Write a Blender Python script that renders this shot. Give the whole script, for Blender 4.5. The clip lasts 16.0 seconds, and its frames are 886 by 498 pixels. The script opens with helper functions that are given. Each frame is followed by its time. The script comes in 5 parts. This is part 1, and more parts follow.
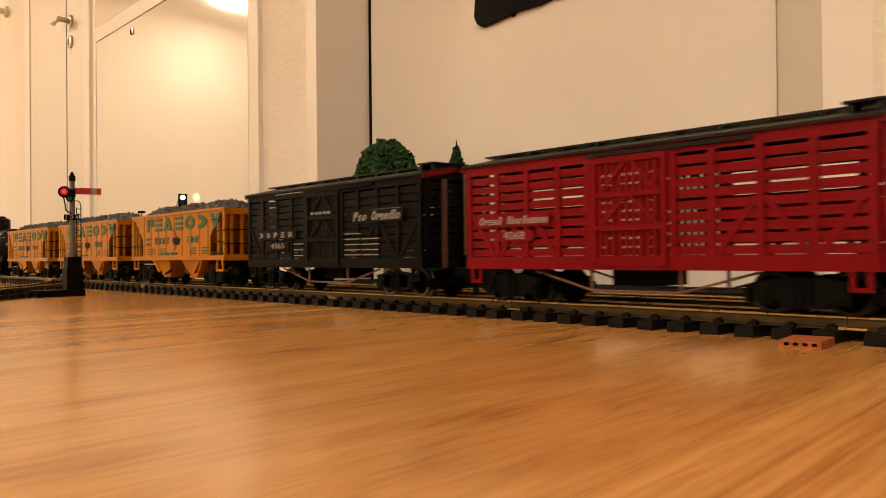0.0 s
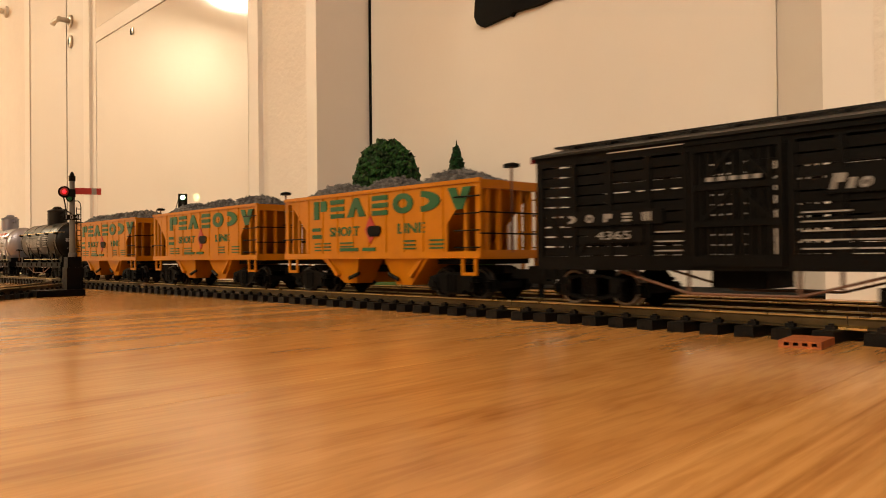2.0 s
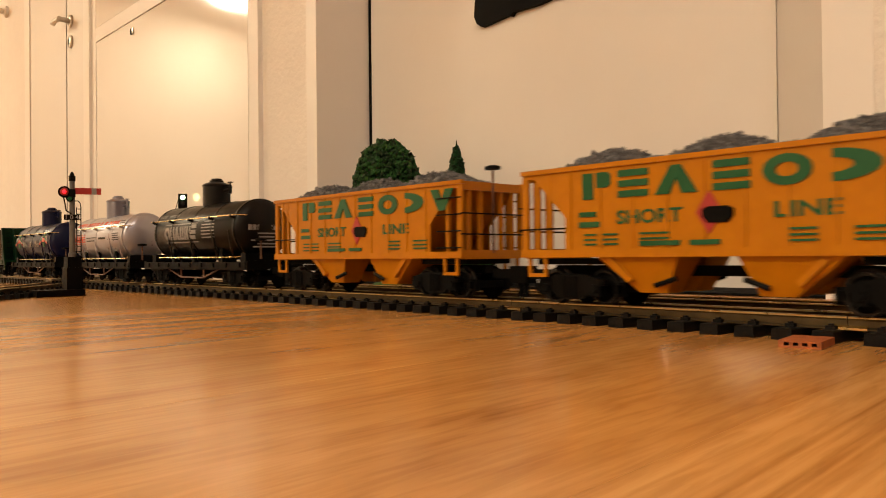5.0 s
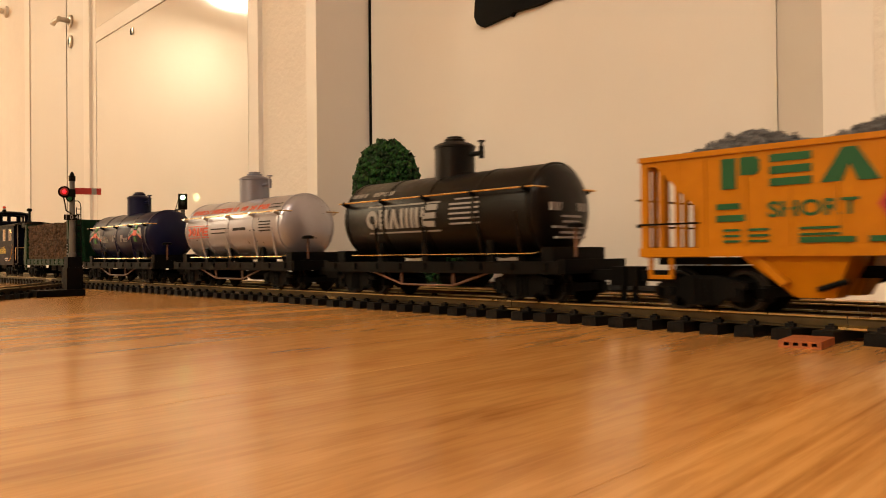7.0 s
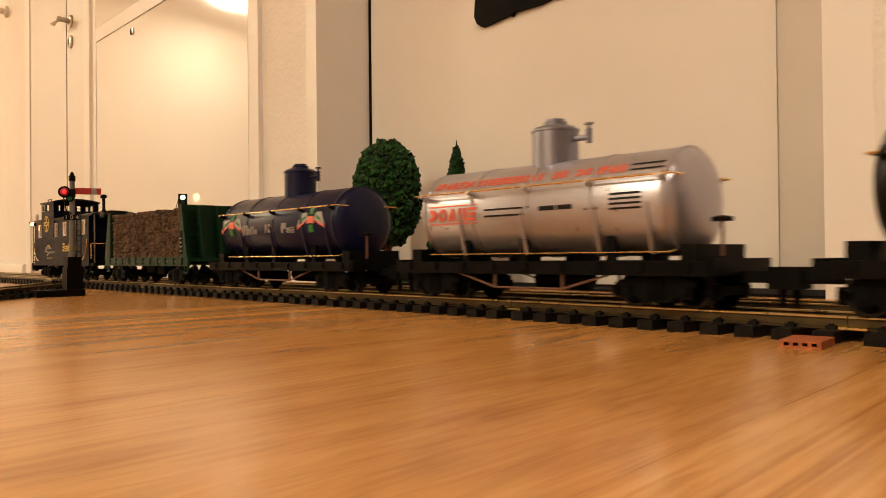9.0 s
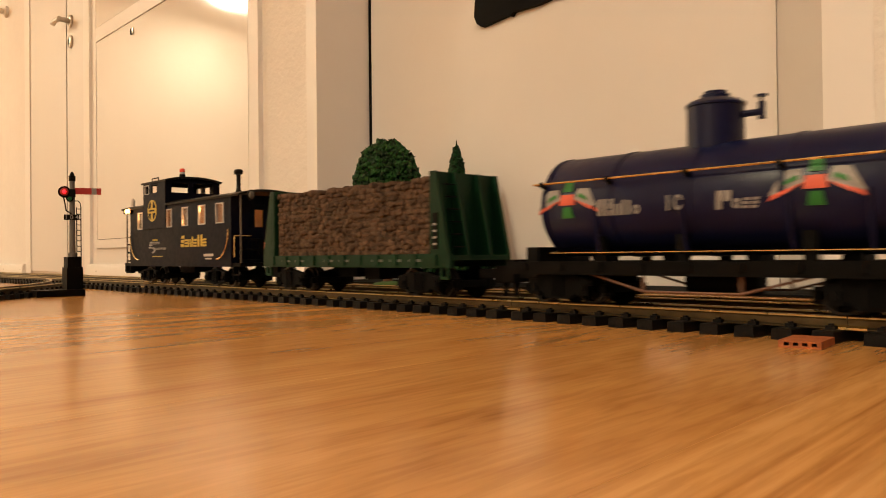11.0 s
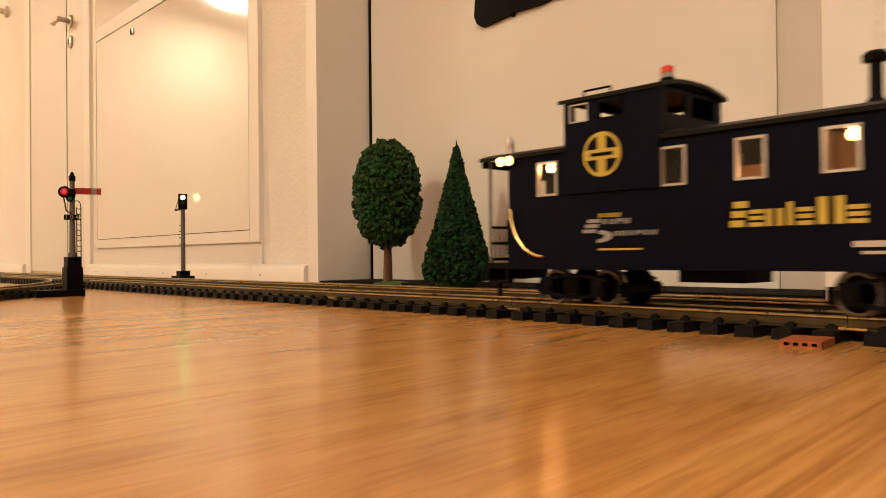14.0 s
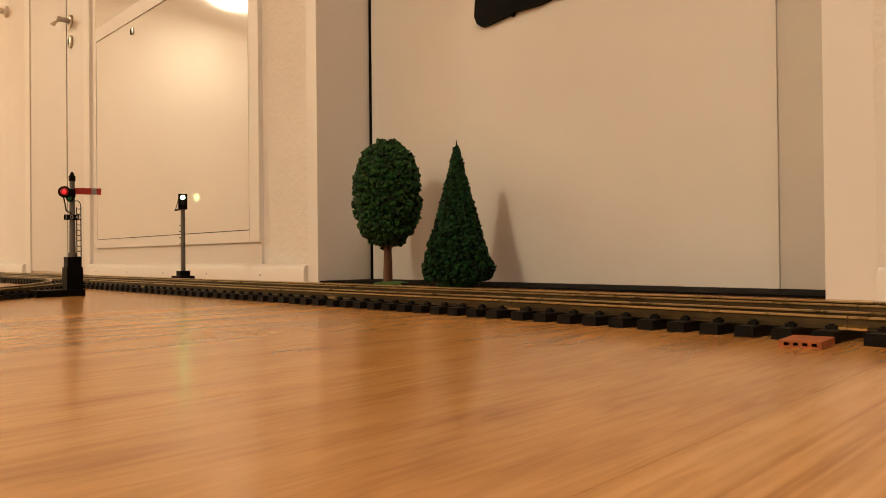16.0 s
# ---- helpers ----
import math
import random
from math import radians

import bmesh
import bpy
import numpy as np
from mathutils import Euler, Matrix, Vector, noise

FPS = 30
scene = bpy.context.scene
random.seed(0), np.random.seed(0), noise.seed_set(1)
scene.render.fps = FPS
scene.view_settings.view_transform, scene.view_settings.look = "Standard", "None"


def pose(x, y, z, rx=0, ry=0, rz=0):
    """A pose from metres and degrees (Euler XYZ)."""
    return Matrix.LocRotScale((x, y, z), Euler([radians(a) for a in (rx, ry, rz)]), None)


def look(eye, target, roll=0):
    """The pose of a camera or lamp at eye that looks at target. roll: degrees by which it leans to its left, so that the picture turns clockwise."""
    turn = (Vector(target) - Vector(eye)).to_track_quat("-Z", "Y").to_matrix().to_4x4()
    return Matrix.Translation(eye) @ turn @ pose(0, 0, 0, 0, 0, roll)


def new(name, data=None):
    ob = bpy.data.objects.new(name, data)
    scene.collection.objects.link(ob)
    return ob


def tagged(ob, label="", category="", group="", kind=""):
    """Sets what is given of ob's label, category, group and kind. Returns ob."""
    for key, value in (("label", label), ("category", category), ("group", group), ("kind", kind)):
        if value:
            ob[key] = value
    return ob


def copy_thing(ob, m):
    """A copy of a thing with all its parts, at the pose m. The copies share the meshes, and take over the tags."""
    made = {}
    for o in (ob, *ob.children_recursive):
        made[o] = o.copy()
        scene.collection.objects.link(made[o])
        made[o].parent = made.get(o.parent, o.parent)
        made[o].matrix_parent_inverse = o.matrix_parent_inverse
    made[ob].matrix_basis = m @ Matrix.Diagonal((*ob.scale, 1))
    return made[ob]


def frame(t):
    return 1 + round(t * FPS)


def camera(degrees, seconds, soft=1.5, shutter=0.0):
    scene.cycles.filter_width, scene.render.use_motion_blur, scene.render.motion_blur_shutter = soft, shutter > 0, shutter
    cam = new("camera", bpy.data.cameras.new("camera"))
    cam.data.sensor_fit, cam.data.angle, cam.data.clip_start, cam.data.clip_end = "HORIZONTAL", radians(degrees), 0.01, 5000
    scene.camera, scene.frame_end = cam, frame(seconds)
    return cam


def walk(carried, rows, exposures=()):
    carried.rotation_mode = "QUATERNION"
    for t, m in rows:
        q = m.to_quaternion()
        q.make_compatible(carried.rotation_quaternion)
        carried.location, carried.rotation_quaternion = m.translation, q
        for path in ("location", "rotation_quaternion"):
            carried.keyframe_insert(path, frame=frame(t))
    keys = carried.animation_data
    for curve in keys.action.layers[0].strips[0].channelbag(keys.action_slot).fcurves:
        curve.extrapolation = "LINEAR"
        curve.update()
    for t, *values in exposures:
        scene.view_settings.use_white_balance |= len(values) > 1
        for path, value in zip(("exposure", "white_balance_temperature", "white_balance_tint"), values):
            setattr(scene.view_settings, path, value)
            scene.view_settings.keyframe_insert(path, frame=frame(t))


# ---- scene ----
# The camera rests on the floor beside the track and never moves.
EYE = Vector((0.0, -0.523, 0.0596))
YAW, RISE = radians(42.59), radians(0.511)
AIM = Vector((-math.cos(YAW) * math.cos(RISE), math.sin(YAW) * math.cos(RISE), math.sin(RISE)))
cam = camera(59.95, 16.0, soft=1.0, shutter=0.5)
walk(cam, [(0, look(EYE, EYE + AIM, -0.587)), (16, look(EYE, EYE + AIM, -0.587))],
     exposures=[(0, 0.42), (13.9, 0.42), (14.5, 0.3), (15.0, -0.02), (15.5, -0.1), (16, 0.1)])

# ---- light: a hallway at night with warm ceiling lamps ----
world = bpy.data.worlds.new("night")
scene.world = world
world.use_nodes = True
world.node_tree.nodes["Background"].inputs[0].default_value = (0.02, 0.015, 0.012, 1)
world.node_tree.nodes["Background"].inputs[1].default_value = 0.3
WARM = (1.0, 0.83, 0.555)
SOFT = (1.0, 0.80, 0.64)
LAMPS = [((-6.3, -1.82, 2.36), 88, WARM), ((-0.75, -3.1, 2.36), 70, WARM), ((1.15, -1.3, 2.36), 22, SOFT)]


def ceiling_lights():
    for place, power, tint in LAMPS:
        data = bpy.data.lights.new("lamp", "AREA")
        data.shape, data.size, data.energy, data.color = "DISK", 0.42, power, tint
        new("lamp", data).matrix_world = Matrix.Translation(place)


ceiling_lights()


# ---- materials ----
def nodes_of(name):
    m = bpy.data.materials.new(name)
    m.use_nodes = True
    t = m.node_tree
    return m, t, t.nodes["Principled BSDF"]


def stuff(name, colour, rough=0.5, metal=0.0, vary=0.12, scale=60.0, bump=0.0, bump_scale=None, coat=0.0, coarse=None, island=0.0, stretch=(1, 1, 1), spec=0.5):
    """A painted, cast or grown surface: a base colour with stains at two scales, and fine relief."""
    m, t, b = nodes_of(name)
    link = t.links.new
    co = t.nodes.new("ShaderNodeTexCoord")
    mp = t.nodes.new("ShaderNodeMapping")
    mp.inputs["Scale"].default_value = stretch
    link(co.outputs["Object"], mp.inputs[0])
    fine = t.nodes.new("ShaderNodeTexNoise")
    fine.inputs["Scale"].default_value, fine.inputs["Detail"].default_value = scale, 5
    wide = t.nodes.new("ShaderNodeTexNoise")
    wide.inputs["Scale"].default_value, wide.inputs["Detail"].default_value = coarse or scale / 8, 2
    for n in (fine, wide):
        link(mp.outputs[0], n.inputs["Vector"])
    both = t.nodes.new("ShaderNodeMath")
    both.operation = "ADD"
    link(fine.outputs[0], both.inputs[0])
    link(wide.outputs[0], both.inputs[1])
    last = both.outputs[0]
    if island:
        geo = t.nodes.new("ShaderNodeNewGeometry")
        mul = t.nodes.new("ShaderNodeMath")
        mul.operation = "MULTIPLY_ADD"
        link(geo.outputs["Random Per Island"], mul.inputs[0])
        mul.inputs[1].default_value = island
        link(last, mul.inputs[2])
        sub = t.nodes.new("ShaderNodeMath")
        sub.operation = "SUBTRACT"
        link(mul.outputs[0], sub.inputs[0])
        sub.inputs[1].default_value = island / 2
        last = sub.outputs[0]
    ramp = t.nodes.new("ShaderNodeMapRange")
    ramp.inputs[1].default_value, ramp.inputs[2].default_value = 0.6, 1.4
    ramp.inputs[3].default_value, ramp.inputs[4].default_value = 1 - vary, 1 + vary
    link(last, ramp.inputs[0])
    mix = t.nodes.new("ShaderNodeVectorMath")
    mix.operation = "SCALE"
    mix.inputs[0].default_value = colour
    link(ramp.outputs[0], mix.inputs["Scale"])
    link(mix.outputs[0], b.inputs["Base Color"])
    r2 = t.nodes.new("ShaderNodeMapRange")
    r2.inputs[1].default_value, r2.inputs[2].default_value = 0.3, 0.7
    r2.inputs[3].default_value, r2.inputs[4].default_value = rough * 0.85, min(1, rough * 1.15)
    link(fine.outputs[0], r2.inputs[0])
    link(r2.outputs[0], b.inputs["Roughness"])
    b.inputs["Metallic"].default_value = metal
    b.inputs["Specular IOR Level"].default_value = spec
    b.inputs["Coat Weight"].default_value = coat
    if bump:
        bn = t.nodes.new("ShaderNodeTexNoise")
        bn.inputs["Scale"].default_value, bn.inputs["Detail"].default_value = bump_scale or scale, 4
        link(mp.outputs[0], bn.inputs["Vector"])
        bp = t.nodes.new("ShaderNodeBump")
        bp.inputs["Strength"].default_value, bp.inputs["Distance"].default_value = 1.0, bump
        link(bn.outputs[0], bp.inputs["Height"])
        link(bp.outputs[0], b.inputs["Normal"])
    return m


def glow(name, colour, power):
    m, t, b = nodes_of(name)
    b.inputs["Base Color"].default_value = (*colour, 1)
    b.inputs["Emission Color"].default_value = (*colour, 1)
    b.inputs["Emission Strength"].default_value = power
    return m


def laminate(name, broad_grain, stops, fine_low):
    """Beech-coloured laminate boards, grain along the board (y), each board its own shade."""
    m, t, b = nodes_of(name)
    link = t.links.new
    co = t.nodes.new("ShaderNodeTexCoord")
    info = t.nodes.new("ShaderNodeObjectInfo")
    off = t.nodes.new("ShaderNodeVectorMath")
    off.operation = "SCALE"
    off.inputs[0].default_value = (3.0, 17.0, 0.0)
    link(info.outputs["Random"], off.inputs["Scale"])
    add = t.nodes.new("ShaderNodeVectorMath")
    link(co.outputs["Object"], add.inputs[0])
    link(off.outputs[0], add.inputs[1])

    def grain(sx, sy, detail, distort):
        mp = t.nodes.new("ShaderNodeMapping")
        mp.inputs["Scale"].default_value = (sx, sy, 1)
        link(add.outputs[0], mp.inputs[0])
        n = t.nodes.new("ShaderNodeTexNoise")
        n.inputs["Scale"].default_value, n.inputs["Detail"].default_value = 1, detail
        n.inputs["Distortion"].default_value = distort
        link(mp.outputs[0], n.inputs["Vector"])
        return n.outputs[0]

    def ramp(src, stops):
        r = t.nodes.new("ShaderNodeValToRGB")
        r.color_ramp.elements[0].position, r.color_ramp.elements[0].color = stops[0][0], (*stops[0][1], 1)
        r.color_ramp.elements[1].position, r.color_ramp.elements[1].color = stops[-1][0], (*stops[-1][1], 1)
        for p, c in stops[1:-1]:
            r.color_ramp.elements.new(p).color = (*c, 1)
        link(src, r.inputs[0])
        return r.outputs[0]

    broad = ramp(grain(*broad_grain), stops)
    fine = ramp(grain(260, 22, 6, 0.5), [(0.38, fine_low), (0.58, (1, 1, 1))])
    mix = t.nodes.new("ShaderNodeMix")
    mix.data_type, mix.blend_type = "RGBA", "MULTIPLY"
    mix.inputs[0].default_value = 0.8
    link(broad, mix.inputs[6])
    link(fine, mix.inputs[7])
    shade = t.nodes.new("ShaderNodeMapRange")
    shade.inputs[3].default_value, shade.inputs[4].default_value = 0.95, 1.04
    link(info.outputs["Random"], shade.inputs[0])
    sc = t.nodes.new("ShaderNodeVectorMath")
    sc.operation = "SCALE"
    link(mix.outputs[2], sc.inputs[0])
    link(shade.outputs[0], sc.inputs["Scale"])
    link(sc.outputs[0], b.inputs["Base Color"])
    b.inputs["Roughness"].default_value = 0.19
    b.inputs["Specular IOR Level"].default_value = 0.22
    bp = t.nodes.new("ShaderNodeBump")
    bp.inputs["Strength"].default_value, bp.inputs["Distance"].default_value = 0.6, 0.00004
    link(grain(170, 22, 4, 0.4), bp.inputs["Height"])
    link(bp.outputs[0], b.inputs["Normal"])
    return m


FLOOR = laminate("laminate", (10, 2.0, 6, 2.4), [(0.28, (0.35, 0.152, 0.037)), (0.42, (0.485, 0.230, 0.062)), (0.56, (0.55, 0.273, 0.079)), (0.74, (0.60, 0.312, 0.097))], (0.84, 0.80, 0.76))
FLOOR_STRIPED = laminate("striped_laminate", (42, 0.9, 3, 1.2), [(0.36, (0.41, 0.186, 0.047)), (0.46, (0.555, 0.275, 0.080)), (0.54, (0.64, 0.340, 0.110)), (0.66, (0.68, 0.380, 0.134))], (0.84, 0.80, 0.76))
PLASTER = stuff("rough_plaster", (0.78, 0.74, 0.70), 0.8, vary=0.04, scale=25, bump=0.0022, bump_scale=75)
PAINT = stuff("white_door_paint", (0.72, 0.69, 0.66), 0.35, vary=0.025, scale=6, bump=0.0002, bump_scale=40)
GLOSS = stuff("glossy_white_panel", (0.76, 0.73, 0.69), 0.06, spec=0.36, vary=0.02, scale=5, bump=0.00025, bump_scale=5)
TRIM = stuff("white_trim_paint", (0.80, 0.77, 0.74), 0.5, vary=0.02, scale=2.5)
CEIL = stuff("ceiling_paint", (0.8, 0.78, 0.75), 0.9, vary=0.03, scale=8)
STRIP_GREY = stuff("grey_white_strip", (0.62, 0.58, 0.55), 0.45, vary=0.03, scale=9)
# rubber of the wide door, and the black that paints shade in gaps
RUBBER_AND_GAP = stuff("black_rubber_and_gap_shade", (0.004, 0.004, 0.004), 0.8, vary=0.2, spec=0.05)
STEEL = stuff("brushed_steel", (0.45, 0.42, 0.38), 0.3, 1.0, vary=0.08, scale=200)
BRASS = stuff("tarnished_brass_rail", (0.075, 0.053, 0.025), 0.45, 0.7, vary=0.4, scale=90, coarse=12, bump=0.0002, spec=0.3)
RAIL_HEAD = stuff("polished_rail_head", (0.50, 0.38, 0.18), 0.3, 1.0, vary=0.35, scale=60, coarse=9)
BRIGHT = stuff("bright_brass", (0.8, 0.60, 0.27), 0.25, 1.0, vary=0.15, scale=120)
SLEEPER = stuff("black_brown_plastic_sleeper", (0.0065, 0.0055, 0.005), 0.5, vary=0.3, scale=300, coarse=30, bump=0.0006, bump_scale=260, stretch=(1, 0.12, 1), spec=0.1)
BLACK = stuff("satin_black_plastic", (0.0034, 0.003, 0.0028), 0.5, vary=0.3, scale=150, bump=0.0001, spec=0.06)
MATT = stuff("matt_black_running_gear", (0.0042, 0.0038, 0.0036), 0.6, vary=0.3, scale=200, bump=0.0002, spec=0.05)
WHEEL = stuff("worn_wheel_steel", (0.15, 0.135, 0.12), 0.38, 0.9, vary=0.25, scale=300)
WHEEL_DARK = stuff("dark_wheel_steel", (0.025, 0.022, 0.02), 0.45, 0.8, vary=0.25, scale=300)
RED = stuff("red_plastic", (0.17, 0.0022, 0.006), 0.4, vary=0.14, scale=140, coarse=20, bump=0.0001, spec=0.1)
CHAR = stuff("charcoal_roof", (0.010, 0.0095, 0.009), 0.45, vary=0.25, scale=120, spec=0.14)
TIMBER = stuff("brown_stake", (0.12, 0.055, 0.03), 0.6, vary=0.2, scale=200)
ORANGE = stuff("orange_yellow_plastic", (0.45, 0.162, 0.0022), 0.36, vary=0.1, scale=120, coarse=18, bump=0.00008, spec=0.16)
LETTER = stuff("green_lettering", (0.007, 0.085, 0.026), 0.45, vary=0.08, spec=0.3)
WHITE = stuff("white_lettering", (0.26, 0.25, 0.24), 0.5, vary=0.1)
LEAF_GREEN = stuff("bright_green_print", (0.012, 0.15, 0.02), 0.5, vary=0.1)
YELLOW = stuff("yellow_lettering", (0.52, 0.37, 0.045), 0.5, vary=0.08)
COAL = stuff("grey_coal_load", (0.085, 0.085, 0.092), 0.5, vary=0.55, scale=350, coarse=60, bump=0.0015, bump_scale=420, island=1.6)
TANK_BLACK = stuff("black_tank_plastic", (0.0036, 0.0032, 0.003), 0.36, vary=0.2, scale=120, spec=0.2)
TANK_SILVER = stuff("silver_white_tank_paint", (0.42, 0.42, 0.48), 0.32, 0.72, vary=0.06, scale=120)
DOME_SILVER = stuff("silver_dome_paint", (0.25, 0.26, 0.33), 0.34, 0.85, vary=0.05, scale=60)
TANK_BLUE = stuff("dark_blue_tank_plastic", (0.0037, 0.0056, 0.031), 0.33, vary=0.15, scale=120, spec=0.22)
ORANGE_RED = stuff("orange_red_print", (0.62, 0.10, 0.05), 0.45, vary=0.08)
GREEN = stuff("dark_green_plastic", (0.0032, 0.024, 0.009), 0.45, vary=0.18, scale=140, bump=0.0001, spec=0.14)
LOG = stuff("brown_log_ends", (0.088, 0.052, 0.031), 0.85, vary=0.4, scale=260, coarse=60, bump=0.0012, bump_scale=330, island=0.6, spec=0.2)
NAVY = stuff("dark_navy_plastic", (0.0013, 0.0019, 0.0078), 0.45, vary=0.2, scale=140, coarse=15, spec=0.06)
SILVER = stuff("silver_window_frame", (0.5, 0.47, 0.45), 0.35, 0.6, vary=0.08)
CREAM = stuff("cream_interior", (0.62, 0.42, 0.28), 0.7, vary=0.2, scale=60)
GREY_POST = stuff("grey_signal_post", (0.11, 0.1, 0.09), 0.5, vary=0.12, scale=150)
ARM_RED = stuff("red_signal_arm", (0.36, 0.02, 0.018), 0.45, vary=0.1)
LEAF_A = stuff("green_foam_foliage", (0.010, 0.050, 0.008), 0.6, vary=0.6, scale=260, coarse=40, island=1.5, bump=0.001, bump_scale=400, spec=0.3)
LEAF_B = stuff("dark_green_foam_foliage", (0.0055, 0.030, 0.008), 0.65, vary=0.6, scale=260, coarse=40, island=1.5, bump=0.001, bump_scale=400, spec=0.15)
BARK = stuff("brown_trunk", (0.11, 0.045, 0.02), 0.75, vary=0.3, scale=120, bump=0.001, stretch=(1, 1, 0.15))
TUFT = stuff("green_tree_base", (0.045, 0.10, 0.02), 0.9, vary=0.4, scale=300, bump=0.001)
CLAY = stuff("orange_fired_clay", (0.33, 0.092, 0.022), 0.75, vary=0.35, scale=300, coarse=60, bump=0.0005)
DULL = stuff("dull_white_marking", (0.10, 0.10, 0.085), 0.5, vary=0.2)
DARK = stuff("dark_opening", (0.004, 0.004, 0.004), 0.9, vary=0.2)
LIT_WARM = glow("warm_lit_bulb", (1.0, 0.45, 0.13), 6)
LIT_WINDOW = glow("inside_bulb", (1.0, 0.42, 0.12), 45)
LIT_GREEN = glow("lit_green_lens", (0.5, 1.0, 0.35), 26)
LIT_RED = glow("lit_red_lens", (1.0, 0.012, 0.02), 2.2)
RED_LENS = stuff("red_plastic_lens", (0.7, 0.06, 0.03), 0.2, vary=0.05)


def clear_plastic():
    m, t, b = nodes_of("clear_window_plastic")
    b.inputs["Base Color"].default_value = (0.9, 0.88, 0.86, 1)
    b.inputs["Transmission Weight"].default_value = 1.0
    b.inputs["Roughness"].default_value = 0.12
    b.inputs["IOR"].default_value = 1.3
    return m


PANE = clear_plastic()


# ---- building blocks ----
def box(bm, x0, x1, y0, y1, z0, z1):
    v = [bm.verts.new((x, y, z)) for z in (z0, z1) for x, y in ((x0, y0), (x1, y0), (x1, y1), (x0, y1))]
    for q in ((3, 2, 1, 0), (4, 5, 6, 7), (0, 1, 5, 4), (1, 2, 6, 5), (2, 3, 7, 6), (3, 0, 4, 7)):
        bm.faces.new([v[i] for i in q])


def boxes(*specs):
    bm = bmesh.new()
    for s in specs:
        box(bm, *s)
    return bm


def prism(bm, outline, a0, a1, axis="y"):
    """An outline of (u, v) pushed from a0 to a1 along the axis: y takes (x, z), x takes (y, z), z takes (x, y)."""
    def at(u, v, a):
        return {"y": (u, a, v), "x": (a, u, v), "z": (u, v, a)}[axis]
    lo = [bm.verts.new(at(u, v, a0)) for u, v in outline]
    hi = [bm.verts.new(at(u, v, a1)) for u, v in outline]
    n = len(outline)
    bm.faces.new(lo[::-1])
    bm.faces.new(hi)
    for i in range(n):
        bm.faces.new((lo[i], lo[(i + 1) % n], hi[(i + 1) % n], hi[i]))


def rod(bm, p0, p1, r0, r1=None, seg=8):
    p0, p1 = Vector(p0), Vector(p1)
    r1 = r0 if r1 is None else r1
    q = (p1 - p0).to_track_quat("Z", "Y")
    rings = [[bm.verts.new(p + q @ Vector((r * math.cos(k * math.tau / seg), r * math.sin(k * math.tau / seg), 0))) for k in range(seg)] for p, r in ((p0, r0), (p1, r1))]
    for k in range(seg):
        bm.faces.new((rings[0][k], rings[0][(k + 1) % seg], rings[1][(k + 1) % seg], rings[1][k]))
    bm.faces.new(rings[0][::-1])
    bm.faces.new(rings[1])


def pipe(bm, points, r, seg=6):
    for a, b in zip(points, points[1:]):
        rod(bm, a, b, r, seg=seg)


def lathe(bm, profile, centre, axis="z", seg=28):
    """Turns (radius, height) pairs round an axis through centre."""
    c = Vector(centre)
    rings = []
    for r, h in profile:
        ring = []
        for k in range(seg):
            a = k * math.tau / seg
            u, v = r * math.cos(a), r * math.sin(a)
            ring.append(bm.verts.new(c + Vector({"z": (u, v, h), "x": (h, u, v), "y": (u, h, v)}[axis])))
        rings.append(ring)
    for a, b in zip(rings, rings[1:]):
        for k in range(seg):
            bm.faces.new((a[k], a[(k + 1) % seg], b[(k + 1) % seg], b[k]))
    bm.faces.new(rings[0][::-1])
    bm.faces.new(rings[-1])


def part(name, bm, material, parent=None, label="", smooth=False, bevel=0.0):
    """Links a bmesh as one mesh object under a thing or a part."""
    if bevel:
        edges = [e for e in bm.edges if len(e.link_faces) == 2 and e.calc_face_angle(0) > 0.6]
        bmesh.ops.bevel(bm, geom=edges, offset=bevel, segments=2, affect="EDGES", profile=0.5, clamp_overlap=True)
    bmesh.ops.recalc_face_normals(bm, faces=bm.faces)
    me = bpy.data.meshes.new(name)
    bm.to_mesh(me)
    bm.free()
    me.materials.append(material)
    if smooth:
        for p in me.polygons:
            p.use_smooth = True
        me.set_sharp_from_angle(angle=radians(38))
    ob = new(name, me)
    if parent:
        ob.parent = parent
    if label:
        ob["label"] = label
    return ob


def thing(name, place, label, category, group="", kind=""):
    ob = new(name)
    ob.empty_display_size = 0.02
    ob.matrix_basis = Matrix.Translation(place)
    return tagged(ob, label, category, group, kind)


def words(text, size, material, parent, place, name="lettering", thick=0.0002, align="CENTER", stretch=1.0, turn=(90, 0, 0), bold=0.0):
    """Readable words or numbers as a thin mesh in the built-in font."""
    cu = bpy.data.curves.new(name, "FONT")
    cu.body, cu.size, cu.extrude, cu.align_x, cu.align_y = text, size, thick, align, "CENTER"
    cu.resolution_u, cu.offset = 3, bold
    tmp = bpy.data.objects.new(name, cu)
    me = bpy.data.meshes.new_from_object(tmp)
    bpy.data.objects.remove(tmp)
    bpy.data.curves.remove(cu)
    me.materials.clear()
    me.materials.append(material)
    ob = new(name, me)
    ob.parent = parent
    ob.matrix_basis = pose(*place, *turn) @ Matrix.Diagonal((stretch, 1, 1, 1))
    return ob


def bars(specs, y, material, parent, name="marking", thick=0.0004, skew=0.0):
    """Plain bars standing for writing: (x0, x1, z0, z1) each, on the face at y."""
    for x0, x1, z0, z1 in specs:
        bm = bmesh.new()
        s = skew * (z1 - z0)
        prism(bm, [(x0, z0), (x1, z0), (x1 + s, z1), (x0 + s, z1)], y - thick, y + 0.0003)
        part(name, bm, material, parent)


